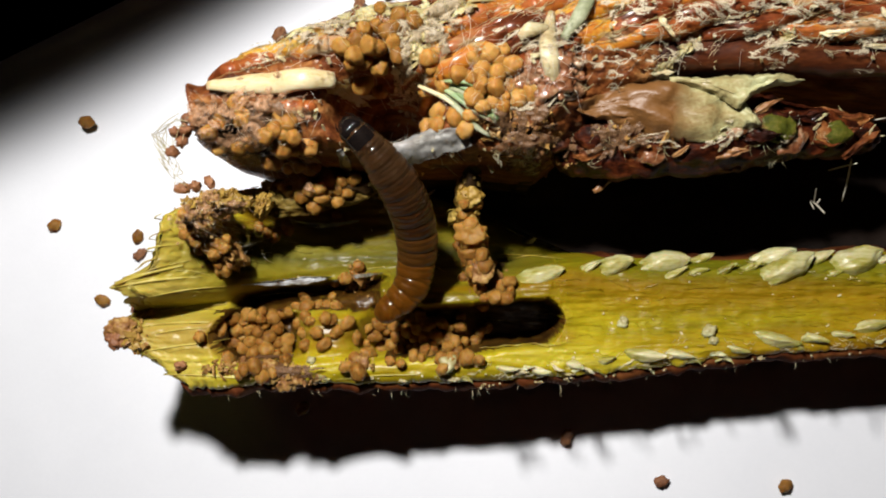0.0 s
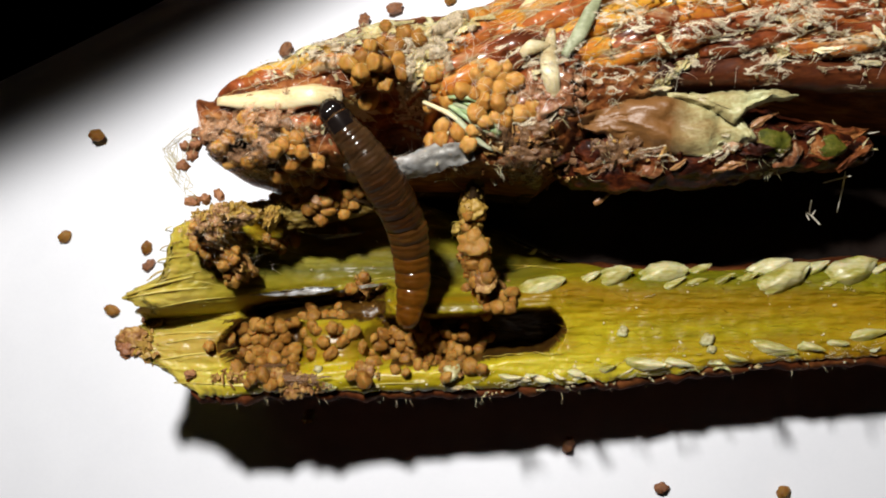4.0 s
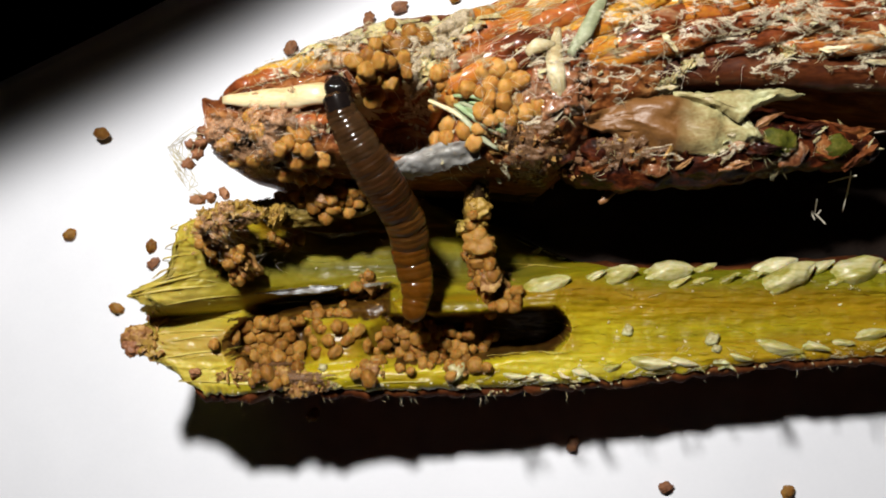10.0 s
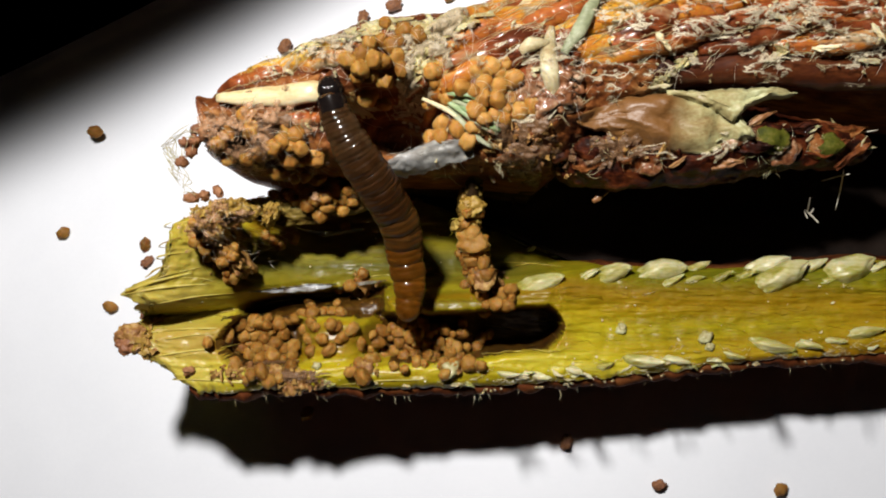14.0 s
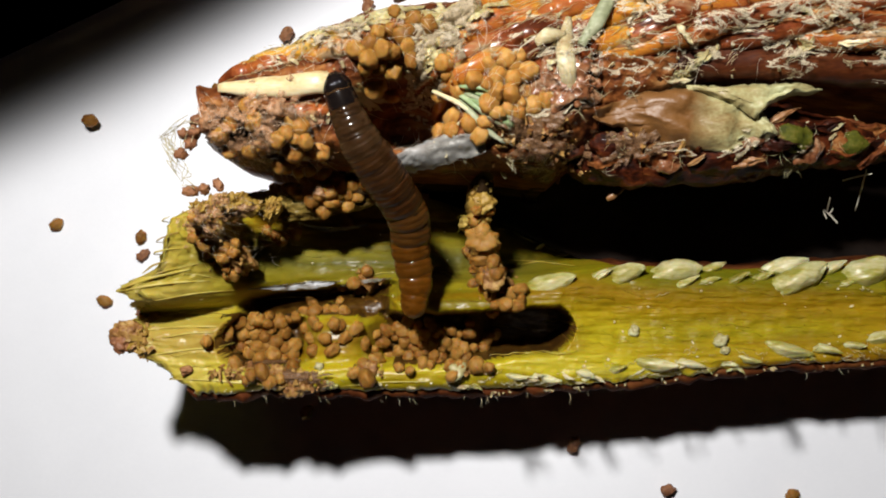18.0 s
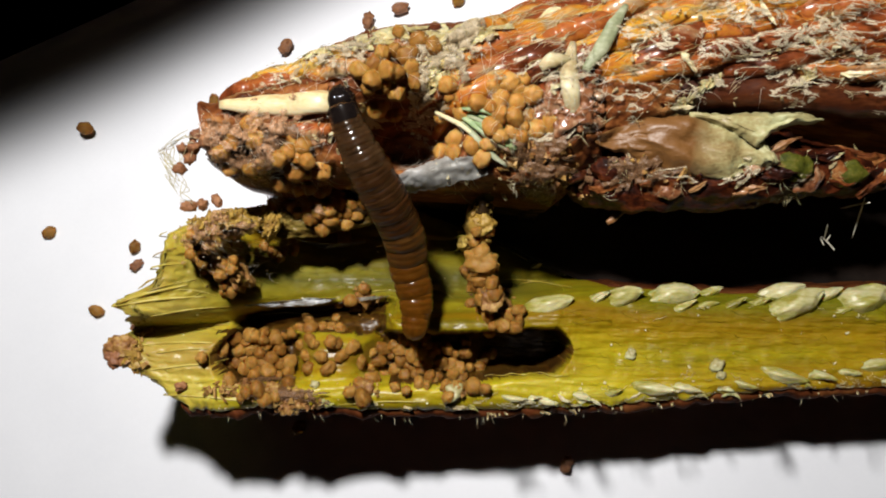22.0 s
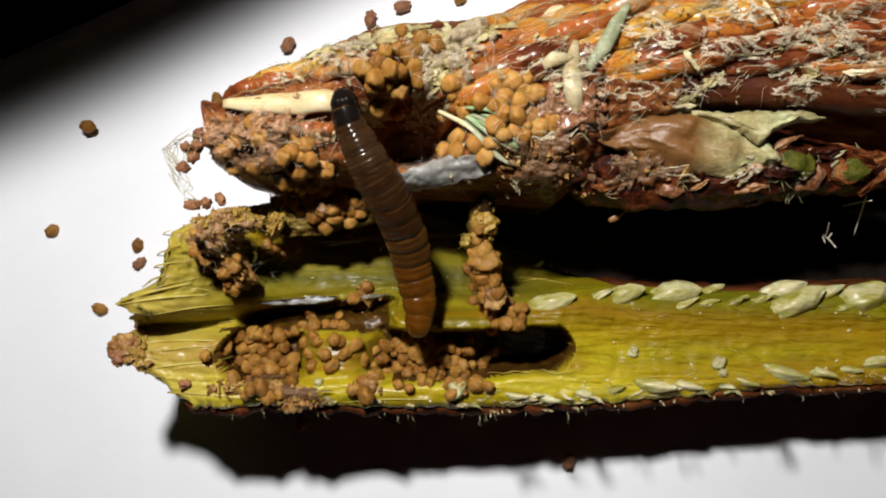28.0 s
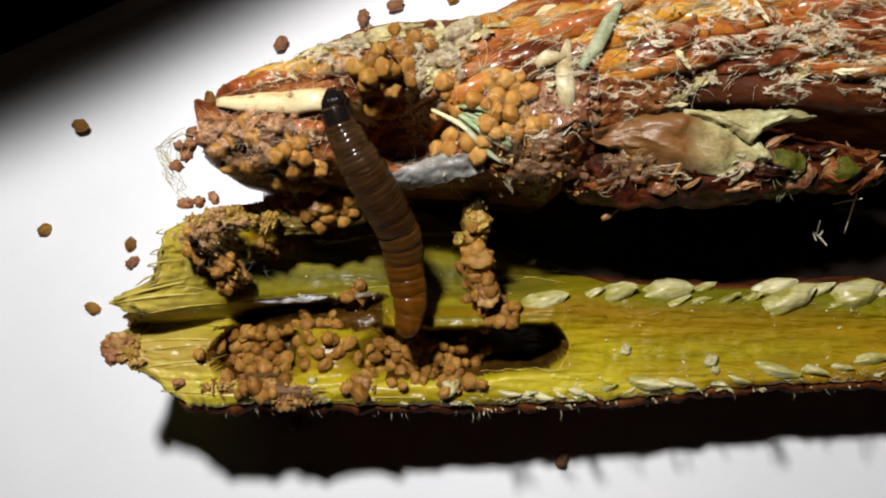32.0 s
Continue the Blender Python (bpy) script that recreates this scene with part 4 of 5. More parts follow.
heap("dry brown frass pellets caught in white silk", [
    (-14.42, 6.19), (-13.63, 7.83), (-13.04, 7.97), (-12.58, 7.38), (-13.89, 4.31), (-13.2, 4.4), (-12.49, 4.61), (-13.72, 7.29), (-13.42, 7.62), (-14.13, 7.17), (-13.92, 6.87), (-12.13, 7.17)], 0.36, forms=DRY, least=16.6)
heap("dark crumbling frass on the frayed end of the stem", [
    (-17.84, -2.22), (-17.37, -2), (-17.21, -2.68), (-16.77, -4.83), (-16.24, -4.98), (-15.78, -4.82), (-14.23, -4.88), (-16.69, 1.76), (-16.87, 1.06)], 0.32, forms=DRY)

for x, y in ((-25.93, 10.51), (-28.07, 3.26), (-24.14, -1.96), (-11.94, 16.12), (-4.29, 18.57), (-6.37, 17.81), (-0.49, 19.14), (12.56, -12.66), (19.9, -12.85), (6.89, -10.07), (-9.84, -8.82), (-21.72, 2.41), (-21.55, 1.16), (-16.67, 12.37), (-15.5, 12.86)):
    r = RNG.uniform(0.38, 0.52)
    ob = new("frass_pellet", RNG.choice(DRY + PELLETS[:3]))
    ob.location = (x * MM, y * MM, (paper_z(x, y) + 0.8 * r) * MM)
    ob.rotation_euler = (RNG.uniform(0, 0.5), RNG.uniform(0, 0.5), RNG.uniform(0, 6.28))
    ob.scale = (r * 1.15, r, r)
    tagged(ob, "loose dry brown frass pellet lying on the paper", "frass", "loose pellets")


# ---- crumbs: fine chewed debris ----
CUBE = [(a, b, c) for a in (-1, 1) for b in (-1, 1) for c in (-1, 1)]
SIDES = ((0, 1, 3, 2), (4, 6, 7, 5), (0, 4, 5, 1), (2, 3, 7, 6), (0, 2, 6, 4), (1, 5, 7, 3))


def flake(bm, at, r):
    """An angular splinter of chewed plant."""
    turn = Euler([RNG.uniform(0, 6.28) for _ in range(3)]).to_matrix()
    ax = Vector((r * RNG.uniform(0.7, 2.2), r * RNG.uniform(0.5, 1.0), r * RNG.uniform(0.3, 0.7)))
    v = [bm.verts.new(at + turn @ Vector([k * q * RNG.uniform(0.35, 1.05) for k, q in zip(c, ax)])) for c in CUBE]
    for f in SIDES:
        bm.faces.new([v[k] for k in f])


def crumbs(name, zones, label, parent=None, material=M_CRUMB, base=(0, 0, 0)):
    """Many small lumps in zones of (x, y, half x, half y, number, size)."""
    bm = bmesh.new()
    for cx, cy, hx, hy, number, size in zones:
        for k in range(number):
            x, y = cx + hx * RNG.gauss(0, 0.5), cy + hy * RNG.gauss(0, 0.5)
            z = rest(x, y)[0]
            if z < 9:
                continue
            r = size * RNG.uniform(0.5, 1.3)
            r *= RNG.choice((0.5, 0.7, 1.0, 1.5))
            flake(bm, Vector((x - base[0], y - base[1], z + r * RNG.uniform(0.0, 1.2) - base[2])), r)
    return tagged(part(name, bm, material, parent, smooth=False), label, "debris", kind="stuff")


def zone(p, hx, hy, number, size):
    return (p[0], p[1], hx, hy, number, size)


crumbs("chewed_crumbs", [
    zone((-12.05, 3.13), 1.2, 0.8, 110, 0.08), zone((-12.65, 2.22), 1.0, 1.4, 150, 0.08), 
    zone((1.79, -0.17), 0.9, 0.9, 120, 0.14), zone((-8.67, -5.55), 1.2, 0.5, 140, 0.15), zone((-11.76, -4.96), 1.5, 0.4, 70, 0.14), zone((-17.19, -3.75), 1.1, 1.4, 130, 0.14),
    zone((-4.84, -4.77), 0.8, 0.5, 50, 0.13), zone((0.2, -4.6), 1.0, 0.4, 60, 0.12), zone((-5.44, -0.51), 1.0, 0.7, 70, 0.13), zone((2.49, 6.76), 2.0, 1.0, 160, 0.15),
    zone((8.41, 6.46), 2.4, 0.6, 60, 0.13), zone((4.99, 5.54), 1.6, 0.7, 50, 0.13)], "yellow-brown chewed crumbs on the stem")

crumbs("yellow_crumbs", [zone((-11.91, 3.7), 1.6, 0.9, 420, 0.07), zone((-10.08, 3.7), 1.3, 0.8, 220, 0.07), zone((0.8, 3.7), 0.6, 1.0, 260, 0.075), zone((-17.2, -3.45), 0.9, 1.2, 140, 0.15),
                         zone((1.72, -0.33), 0.9, 0.7, 90, 0.12), zone((-8.68, -5.46), 1.3, 0.5, 130, 0.13)], "yellow fibrous crumbs of chewed pith", None, M_YELLOW_CRUMB)
for k, (p, r, mt) in enumerate((((-17.51, -2.99), 0.6, M_CRUMB), ((-16.97, -4.21), 0.65, M_YELLOW_CRUMB),
                               ((-17.73, -3.45), 0.5, M_FRASS_DRY), ((-16.25, -4.67), 0.5, M_FRASS_DRY), ((-8.52, -5.55), 0.6, M_CRUMB), ((-9.45, -5.16), 0.5, M_CRUMB), ((0.96, 3.81), 0.5, M_YELLOW_CRUMB),
                               ((1.79, -0.48), 0.6, M_CRUMB), ((-4.84, -4.77), 0.4, M_CRUMB), ((0.96, 1.97), 0.7, M_FRASS), ((1.05, 1.11), 0.65, M_FRASS), ((1.48, 0.13), 0.6, M_CRUMB), ((2.18, -0.48), 0.55, M_CRUMB), ((0.8, 3.26), 0.5, M_YELLOW_CRUMB))):
    b = bmesh.new()
    blob(b, (0, 0, 0), (r * 1.2, r, r * 0.7), 60 + k, 0.45, 4, k, 1.7)
    tagged(part("chewed_lump", b, mt, None, base=(p[0], p[1], rest(*p)[0] + 0.25 * r)), "lump of chewed plant fibre stuck to the stem", "debris", "chewed lumps")

# ---- pale scales along the edges of the stem ----
STEM_BASE = (3, -2, 0)


def scale_leaf(p, length, width, angle, material, parent, base, name="bract", tip=0.2, lift=0.15, rise=0.4, label="", curl=0.0, arch=0.32, ragged=0.15):
    """A pointed, hollowed scale lying at p with its tip towards angle."""
    bm = bmesh.new()
    c, s = math.cos(radians(angle)), math.sin(radians(angle))
    seed = RNG.random() * 40
    n, m = 18, 10
    top, low = [], []
    z0 = rest(p[0], p[1])[0]
    for i in range(n + 1):
        u = i / n
        w = width * 0.5 * (math.sin(math.pi * min(1, u * 0.93 + 0.06)) ** 0.7) * (1 - tip * u) * (1 + ragged * fbm(u * 3, seed, 2, 4))
        a, b = [], []
        for j in range(m + 1):
            v = -1 + 2 * j / m
            x, y = (u - 0.5) * length, v * w + curl * (u - 0.5) ** 2
            px, py = p[0] + x * c - y * s, p[1] + x * s + y * c
            z = z0 + lift + rise * u + arch * width * (1 - v * v) * math.sin(math.pi * min(1, u + 0.08)) + 0.05 * fbm(u * 4 + seed, v * 2, seed, 3) + 0.5 * ragged * width * fbm(u * 2.5 + seed, v * 1.6, seed, 4)
            a.append(bm.verts.new((px - base[0], py - base[1], z - base[2])))
            b.append(bm.verts.new((px - base[0], py - base[1], z - base[2] - 0.10 - 0.2 * width * (1 - v * v) * math.sin(math.pi * u))))
        top.append(a)
        low.append(b)
    for i in range(n):
        for j in range(m):
            bm.faces.new((top[i][j], top[i + 1][j], top[i + 1][j + 1], top[i][j + 1]))
            bm.faces.new((low[i][j], low[i][j + 1], low[i + 1][j + 1], low[i + 1][j]))
        for j in (0, m):
            bm.faces.new((top[i][j], low[i][j], low[i + 1][j], top[i + 1][j]))
    for i in (0, n):
        for j in range(m):
            bm.faces.new((top[i][j], top[i][j + 1], low[i][j + 1], low[i][j]))
    return part(name, bm, material, parent, label)


for p, length, width, angle in (
        ((4.62, -0.23), 2.3, 0.75, 6), ((8.49, 0.33), 1.9, 0.75, 15), ((11.22, 0.43), 2.5, 1.1, 12), ((15.09, 0.83), 2.2, 0.9, 14), ((17.67, 0.17), 2.7, 1.1, 22),
        ((17.2, 0.77), 2.2, 0.8, 8), ((21.41, 0.54), 2.6, 1.2, 12), ((13.27, 0.61), 1.6, 0.5, 20), ((7.05, 1.33), 1.8, 0.6, -8), ((19.45, 0.72), 1.6, 0.6, 18),
        ) + (((9.97, -4.61), 2.3, 0.6, -4), ((11.72, -4.57), 1.7, 0.5, -6), ((16.84, -3.83), 2.6, 0.75, -14), ((18.7, -3.7), 1.6, 0.5, -8), ((21.7, -3.08), 2.3, 0.6, 6),
        ((6.28, -5.08), 1.2, 0.45, -15), ((4.46, -5.42), 1.3, 0.4, -12), ((2.79, -5.34), 1.5, 0.35, -5), ((14.73, -4.32), 1.4, 0.4, -10), ((7.95, -4.89), 1.1, 0.4, 10), ((20.14, -3.51), 1.2, 0.4, 0)):
    scale_leaf((p[0], p[1] + (0.3 if p[1] < -2 else 0)), length * (1.15 if p[1] > -2 else 0.95), width * (1.7 if p[1] > -2 else 1.35), angle + (10 if angle > 4 else 0) + RNG.uniform(-4, 4), M_WHITESCALE, STEM, STEM_BASE, lift=-0.2, rise=RNG.uniform(0.3, 0.75), tip=RNG.uniform(0.3, 0.6), arch=RNG.uniform(0.36, 0.48), curl=RNG.uniform(-0.5, 0.5), ragged=0.22)
for k in range(14):
    x = 4.5 + 1.4 * k + RNG.uniform(-0.3, 0.3)
    scale_leaf((x, st_high(x) - RNG.uniform(0.25, 1.0)), RNG.uniform(1.2, 2.1), RNG.uniform(0.4, 0.75), RNG.uniform(14, 36), M_WHITESCALE, STEM, STEM_BASE, "bract", 0.5, -0.18, RNG.uniform(0.15, 0.5), arch=RNG.uniform(0.25, 0.45), curl=RNG.uniform(-0.5, 0.5), ragged=0.35)
for _ in range(26):
    x = RNG.uniform(-7, 25)
    y = pith_low(x) + 0.15 + abs(RNG.gauss(0.05, 0.28))
    scale_leaf((x, y), RNG.uniform(0.35, 1.1), RNG.uniform(0.15, 0.4), RNG.uniform(-30, 30), RNG.choice((M_WHITESCALE, M_WHITESCALE, M_PALE)), STEM, STEM_BASE, "skin_flake", 0.5, -0.08, RNG.uniform(0.1, 0.4), arch=RNG.uniform(0, 0.4), curl=RNG.uniform(-1, 1), ragged=0.8)
for p, r in (((8.93, -2.59), 0.26), ((13.36, -3.03), 0.3), ((13.54, -3.54), 0.2), ((-0.26, -4.81), 0.4), ((-7.45, -4.63), 0.2)):
    b = bmesh.new()
    z = rest(*p)[0]
    blob(b, (0, 0, 0), (r * 1.2, r, r * 0.8), r * 30, 0.6, 3, 0.6)
    tagged(part("plant_flake", b, M_LEAF, None, base=(p[0], p[1], z + r * 0.6)), "pale dry flake lying on the moist pith", "plant debris", "flakes")

# splinters at the cut end and fibres along the pith
for a, b, w in (((-17.1, -0.68, 18), (-13.84, 0.33, 18.4), 0.28), ((-17.02, -0.77, 18), (-13.09, -0.24, 18), 0.2), ((-16.07, 0.1, 18), (-14.85, 0.74, 18), 0.16), ((-15.96, 0.97, 18), (-13.98, 1.4, 18), 0.14),
                ((-17.86, -2.5, 15.5), (-11.9, -1.71, 15.8), 0.2), ((-17.14, -2.95, 15.6), (-12.5, -2.62, 15.8), 0.22), ((-16.2, -4.16, 15.6), (-11.93, -3.68, 15.6), 0.16), ((-15.61, -5.37, 15.5), (-10.1, -5.65, 15.5), 0.16),
                ((-15.75, 2.96, 17.6), (-13.08, 3.7, 17.2), 0.2), ((-0.41, -0.02, 15.5), (-1.62, 0.43, 15.5), 0.08), ((2.64, 1.05, 15), (6, 0.75, 15), 0.1), ((2.78, 0.59, 15.2), (5.21, 1.05, 15.2), 0.08)) + (
                ((-16.58, -0.48, 18), (-13.56, 0.62, 18.4), 0.1), ((-15.49, -1.26, 16), (-11.86, -0.74, 16), 0.1), ((-14.28, 0.1, 17), (-12.64, -0.19, 17), 0.08), ((-11.49, -1.37, 15), (-7.78, -1.27, 15), 0.07), ((-16.08, 1.4, 18), (-13.56, 2.42, 18), 0.1), ((-15.6, -3.25, 15.6), (-12.7, -2.93, 15.6), 0.12),
                ((-15.89, 2.13, 18), (-14.88, 3, 18), 0.12), ((-15.31, -2.18, 15.6), (-12.56, -2.02, 15.6), 0.1), ((-5.44, -0.04, 14), (-3.88, 0.28, 14), 0.06), ((-1.09, 3.32, 13), (2.74, 2.84, 13), 0.06), ((1.41, -4.09, 15.5), (5.62, -3.77, 15.5), 0.09), ((-6.18, -5.65, 15.3), (-1.62, -5.33, 15.3), 0.1)):
    b1 = bmesh.new()
    line = smooth_line([a, [(p + q) / 2 + d for p, q, d in zip(a, b, (0, 0.1, 0.12))], b], 14)
    line = [Vector((p.x, p.y, max(rest(p.x, p.y)[0], rest(p.x + 0.4, p.y)[0]) + 0.05)) for p in line]
    tube(b1, [Vector(p) - Vector(STEM_BASE) for p in line], [0.32 * w * (0.15 + 0.85 * math.sin(math.pi * (0.1 + 0.85 * k / 13))) for k in range(14)], 8, 0.6)
    part("splinter", b1, M_STRAW, STEM, "pale straw-yellow splinter")

lines = []
for _ in range(160):
    x = RNG.uniform(-16.5, 26)
    y = RNG.uniform(st_low(x) + 0.1, st_high(x) - 0.1)
    L = RNG.uniform(0.5, 2.2)
    pts = []
    for k in range(6):
        u = k / 5
        q = (x + L * u, y + 0.12 * math.sin(u * 3 + x) + 0.06 * RNG.gauss(0, 1))
        pts.append((q[0] - 3, q[1] + 2, rest(*q)[0] + 0.005 + (0.05 * u * RNG.random())))
    lines.append(pts)
tagged(part("pith_fibre", strand_bm(lines, 0.02), M_PITH, STEM), kind="stuff")

bm = bmesh.new()
for _ in range(190):
    x = RNG.uniform(-16, 26)
    a, b = pith_low(x), st_high(x)
    y = a + abs(RNG.gauss(0, 0.8)) if RNG.random() < 0.5 else RNG.uniform(a + 0.2, b - 0.2)
    if y < b:
        flake(bm, Vector((x, y, rest(x, y)[0] + 0.02)) - Vector(STEM_BASE), RNG.choice((0.03, 0.04, 0.06, 0.09)))
tagged(part("pith_fleck", bm, M_IVORY, STEM, smooth=False), kind="stuff")
lines = []
for _ in range(90):
    x = RNG.uniform(-2, 26)
    a, b = pith_low(x), st_high(x)
    y = a + abs(RNG.gauss(0.1, 0.5)) if RNG.random() < 0.6 or x < 10 else b - abs(RNG.gauss(0.6, 0.4))
    L, w = RNG.uniform(0.2, 0.9), RNG.uniform(-0.6, 0.6)
    pts = []
    for k in range(5):
        q = (x + L * k / 4 * math.cos(w), y + L * k / 4 * math.sin(w) + 0.08 * math.sin(3 * k + x))
        pts.append((q[0] - 3, q[1] + 2, max(rest(*q)[0], 13.5) + 0.04 + 0.12 * math.sin(0.78 * k)))
    lines.append(pts)
tagged(part("torn_fibre", strand_bm(lines, 0.013), M_IVORY, STEM), kind="stuff")

# a near-black strip added to stand in for the shade between the two halves
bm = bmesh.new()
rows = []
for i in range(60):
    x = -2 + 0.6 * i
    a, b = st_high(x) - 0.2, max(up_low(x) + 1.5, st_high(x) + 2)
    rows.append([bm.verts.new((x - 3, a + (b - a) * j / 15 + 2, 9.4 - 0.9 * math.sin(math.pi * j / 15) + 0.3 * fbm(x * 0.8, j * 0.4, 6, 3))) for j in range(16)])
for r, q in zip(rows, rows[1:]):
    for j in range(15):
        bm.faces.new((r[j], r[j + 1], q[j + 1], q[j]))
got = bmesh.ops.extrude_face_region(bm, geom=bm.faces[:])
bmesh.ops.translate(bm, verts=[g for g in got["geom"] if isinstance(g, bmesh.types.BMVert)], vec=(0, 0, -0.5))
part("bark_hinge", bm, M_GAP_SHADE, STEM, "added near-black strip in place of the shade between both halves")
for x, L in ((-10.5, 0.5), (-3.4, 0.6), (0.9, 0.8), (1.2, 0.6), (5.6, 0.8), (9.5, 0.4), (18, 0.6)):
    b1 = bmesh.new()
    y, z = pith_low(x) - 0.4, bark_rim(x) - 0.7
    tube(b1, smooth_line([(x - 3, y + 2.1, z), (x + 0.2 * L - 3, y - 0.5 * L + 2, z + 0.15), (x + 0.1 * L - 3, y - 0.8 * L + 2, z + 0.1), (x + 0.35 * L - 3, y - L + 2, z - 0.2)], 10), [0.2 * RNG.uniform(0.6, 1.2) * q for q in (0.12, 0.11, 0.1, 0.09, 0.07, 0.06, 0.06, 0.05, 0.04, 0.02)], 6, 0.4)
    part("bark_shred", b1, M_PALE, STEM)

# stiff hairs added on the lower rim, leaning to the lens; their shadows fall as streaks on the paper
lines = []
for x in (1.6, 2.2, 2.4, 4.4, 5.9, 6.3, 8.3, 8.6, 10.6, 11.4, 13.2, 16.0, 16.4, 18.9, 21.2):
    for _ in range(RNG.choice((1, 2, 3))):
        q, h = RNG.gauss(0, 0.15), RNG.uniform(1.5, 3.4)
        y, z = pith_low(x) - 0.25, bark_rim(x) - 0.2
        lean = (-x / 46 + RNG.uniform(-0.05, 0.12), 0.12 + RNG.uniform(-0.06, 0.03))
        lines.append([Vector((x + q + lean[0] * h * f, y + lean[1] * h * f, z + h * f)) - Vector(STEM_BASE) for f in (0, 0.33, 0.66, 1.0)])
tagged(part("standing_hair", strand_bm(lines, 0.07), M_PALE, STEM), kind="stuff")

# hairs along the bark's rim
lines = []
for _ in range(34):
    x = RNG.uniform(-12, 26)
    y, z = pith_low(x) - 0.35, bark_rim(x) - RNG.uniform(0.1, 0.8)
    L, d = RNG.uniform(0.12, 0.45), RNG.uniform(-0.2, 1.0)
    lines.append([(x - 3, y + 2, z), (x + 0.4 * d * L - 3, y - 0.6 * L + 2, z + 0.1), (x + d * L - 3, y - L + 2, z)])
tagged(part("rim_fringe", strand_bm(lines, 0.012), M_PALE, STEM), kind="stuff")

# ---- scales of the upper half ----
UP_BASE = (6, 10, 0)


def ridge(p, length, half, angle, material, bend=0.0, height=0.95, name="scale", label="", z=None):
    """A long swollen scale, spindle-shaped, bedded in the crust with its tip a little free."""
    bm = bmesh.new()
    seed, n = RNG.random() * 50, 22
    c, s = math.cos(radians(angle)), math.sin(radians(angle))
    pts, radii = [], []
    for k in range(n):
        u = k / (n - 1)
        x, y = (u - 0.5) * length, bend * ((2 * u - 1) ** 2 - 0.4) + 0.1 * fbm(u * 3, seed, 1, 2)
        px, py = p[0] + x * c - y * s, p[1] + x * s + y * c
        under = z if z is not None else sum(rest(px + d * s, py - d * c)[0] for d in (-0.4, 0, 0.4)) / 3
        pts.append(Vector((px, py, under + 0.12 * half + 0.35 * half * u)))
        radii.append(max(0.04, half * math.sin(math.pi * (0.06 + 0.91 * u)) ** 0.6 * (1 + 0.22 * fbm(u * 4, seed, 4, 3))))
    tube(bm, pts, radii, 14, height)
    for v in bm.verts:
        v.co += 0.07 * Vector((0, fbm(v.co.x * 1.4, v.co.y * 2.5, seed, 3), fbm(v.co.x * 1.2, v.co.y * 3.5, seed + 3, 3)))
    SOLID.append(bm.copy())
    EDGES.append((pts, radii))
    bmesh.ops.translate(bm, verts=bm.verts, vec=[-v for v in UP_BASE])
    return part(name, bm, material, UPPER, label)


EDGES = []
for row in range(15):
    for k in range(9):
        x = 1.0 + 3.4 * k + 1.7 * (row % 2) + RNG.uniform(-0.6, 0.6)
        f = min(1, max(0, (x - 2) / 20))
        y = 9.6 + 0.86 * row - 0.28 * (1 - f) * row + 0.14 * x * (1 - f) - 0.5 * f + RNG.uniform(-0.15, 0.15)
        if not (up_low(x) + 1.2 < y < up_high(x) - 0.1) or (6 < x < 25 and y < 10.9):
            continue
        ridge((x, y), RNG.uniform(4.2, 7.5), RNG.uniform(0.42, 0.66), 26 - 26 * f + RNG.uniform(-5, 5), M_SCALE, RNG.uniform(-0.35, 0.35))
for p, length, half, angle in (((-8.53, 10.43), 7.0, 0.62, 17), ((-9.99, 9.85), 4.5, 0.5, 14), ((-6.13, 10.45), 3.0, 0.5, 10), ((1.32, 12.02), 5.5, 0.7, 28), ((2.45, 11.16), 4.6, 0.6, 22), ((3.3, 12.73), 5, 0.65, 28), ((-7.6, 7.6), 2.6, 0.45, 4)):
    ridge(p, length, half, angle, M_SCALE)
# the long dark roll of bark over the bud
bm = bmesh.new()
pts = smooth_line([(6.3, 9.0, 18.6), (7.2, 9.55, 19.3), (8.12, 10.0, 19.7), (9.96, 10.25, 19.9), (12.08, 10.3, 19.9), (14.72, 10.35, 19.9), (17.4, 10.25, 19.8), (20.5, 10.2, 19.7), (26, 10.2, 19.7)], 90)
tube(bm, pts, [0.35 + 0.62 * min(1, k / 14) + 0.10 * fbm(k * 0.13, 2, 2, 3) for k in range(90)], 22, 1.0)
for v in bm.verts:
    v.co += 0.10 * Vector((0, fbm(v.co.x * 0.8, v.co.y * 2, v.co.z, 3), fbm(v.co.x * 0.8, v.co.y * 2.5, v.co.z + 4, 4)))
SOLID.append(bm.copy())
bmesh.ops.translate(bm, verts=bm.verts, vec=[-v for v in UP_BASE])
part("bark_roll", bm, M_ROLL, UPPER, "long dark red-brown roll of bark")
TREE = tree_of(SOLID)

# cream felt on the crest and between the scales
for k, (p, half, ang) in enumerate((((-6.6, 11.55), (1.8, 0.55), 22), ((-4.9, 12.15), (1.6, 0.7), 12), ((-3.1, 12.5), (1.7, 0.7), 4), ((-1.1, 12.6), (1.7, 0.8), 6), ((0.6, 12.5), (1.3, 0.6), 15), ((-1.2, 11.2), (1.3, 0.9), 40),
                                    ((-1.9, 10.1), (0.9, 0.8), 70), ((-2.3, 9.3), (0.8, 0.6), 10), ((-4.91, 8.76), (1.0, 0.35), 8), ((4.3, 9.9), (0.5, 0.8), 80), ((9.9, 9.6), (0.7, 0.3), 30), ((10.8, 10.3), (0.9, 0.3), 35), ((15.4, 10.8), (0.4, 0.5), 60))):
    drape("pale_patch", p, half, ang, M_CREAM, UPPER, lift=0.0, seed=k * 3.1, base=UP_BASE, ragged=0.9, crease=0.16, n=34)
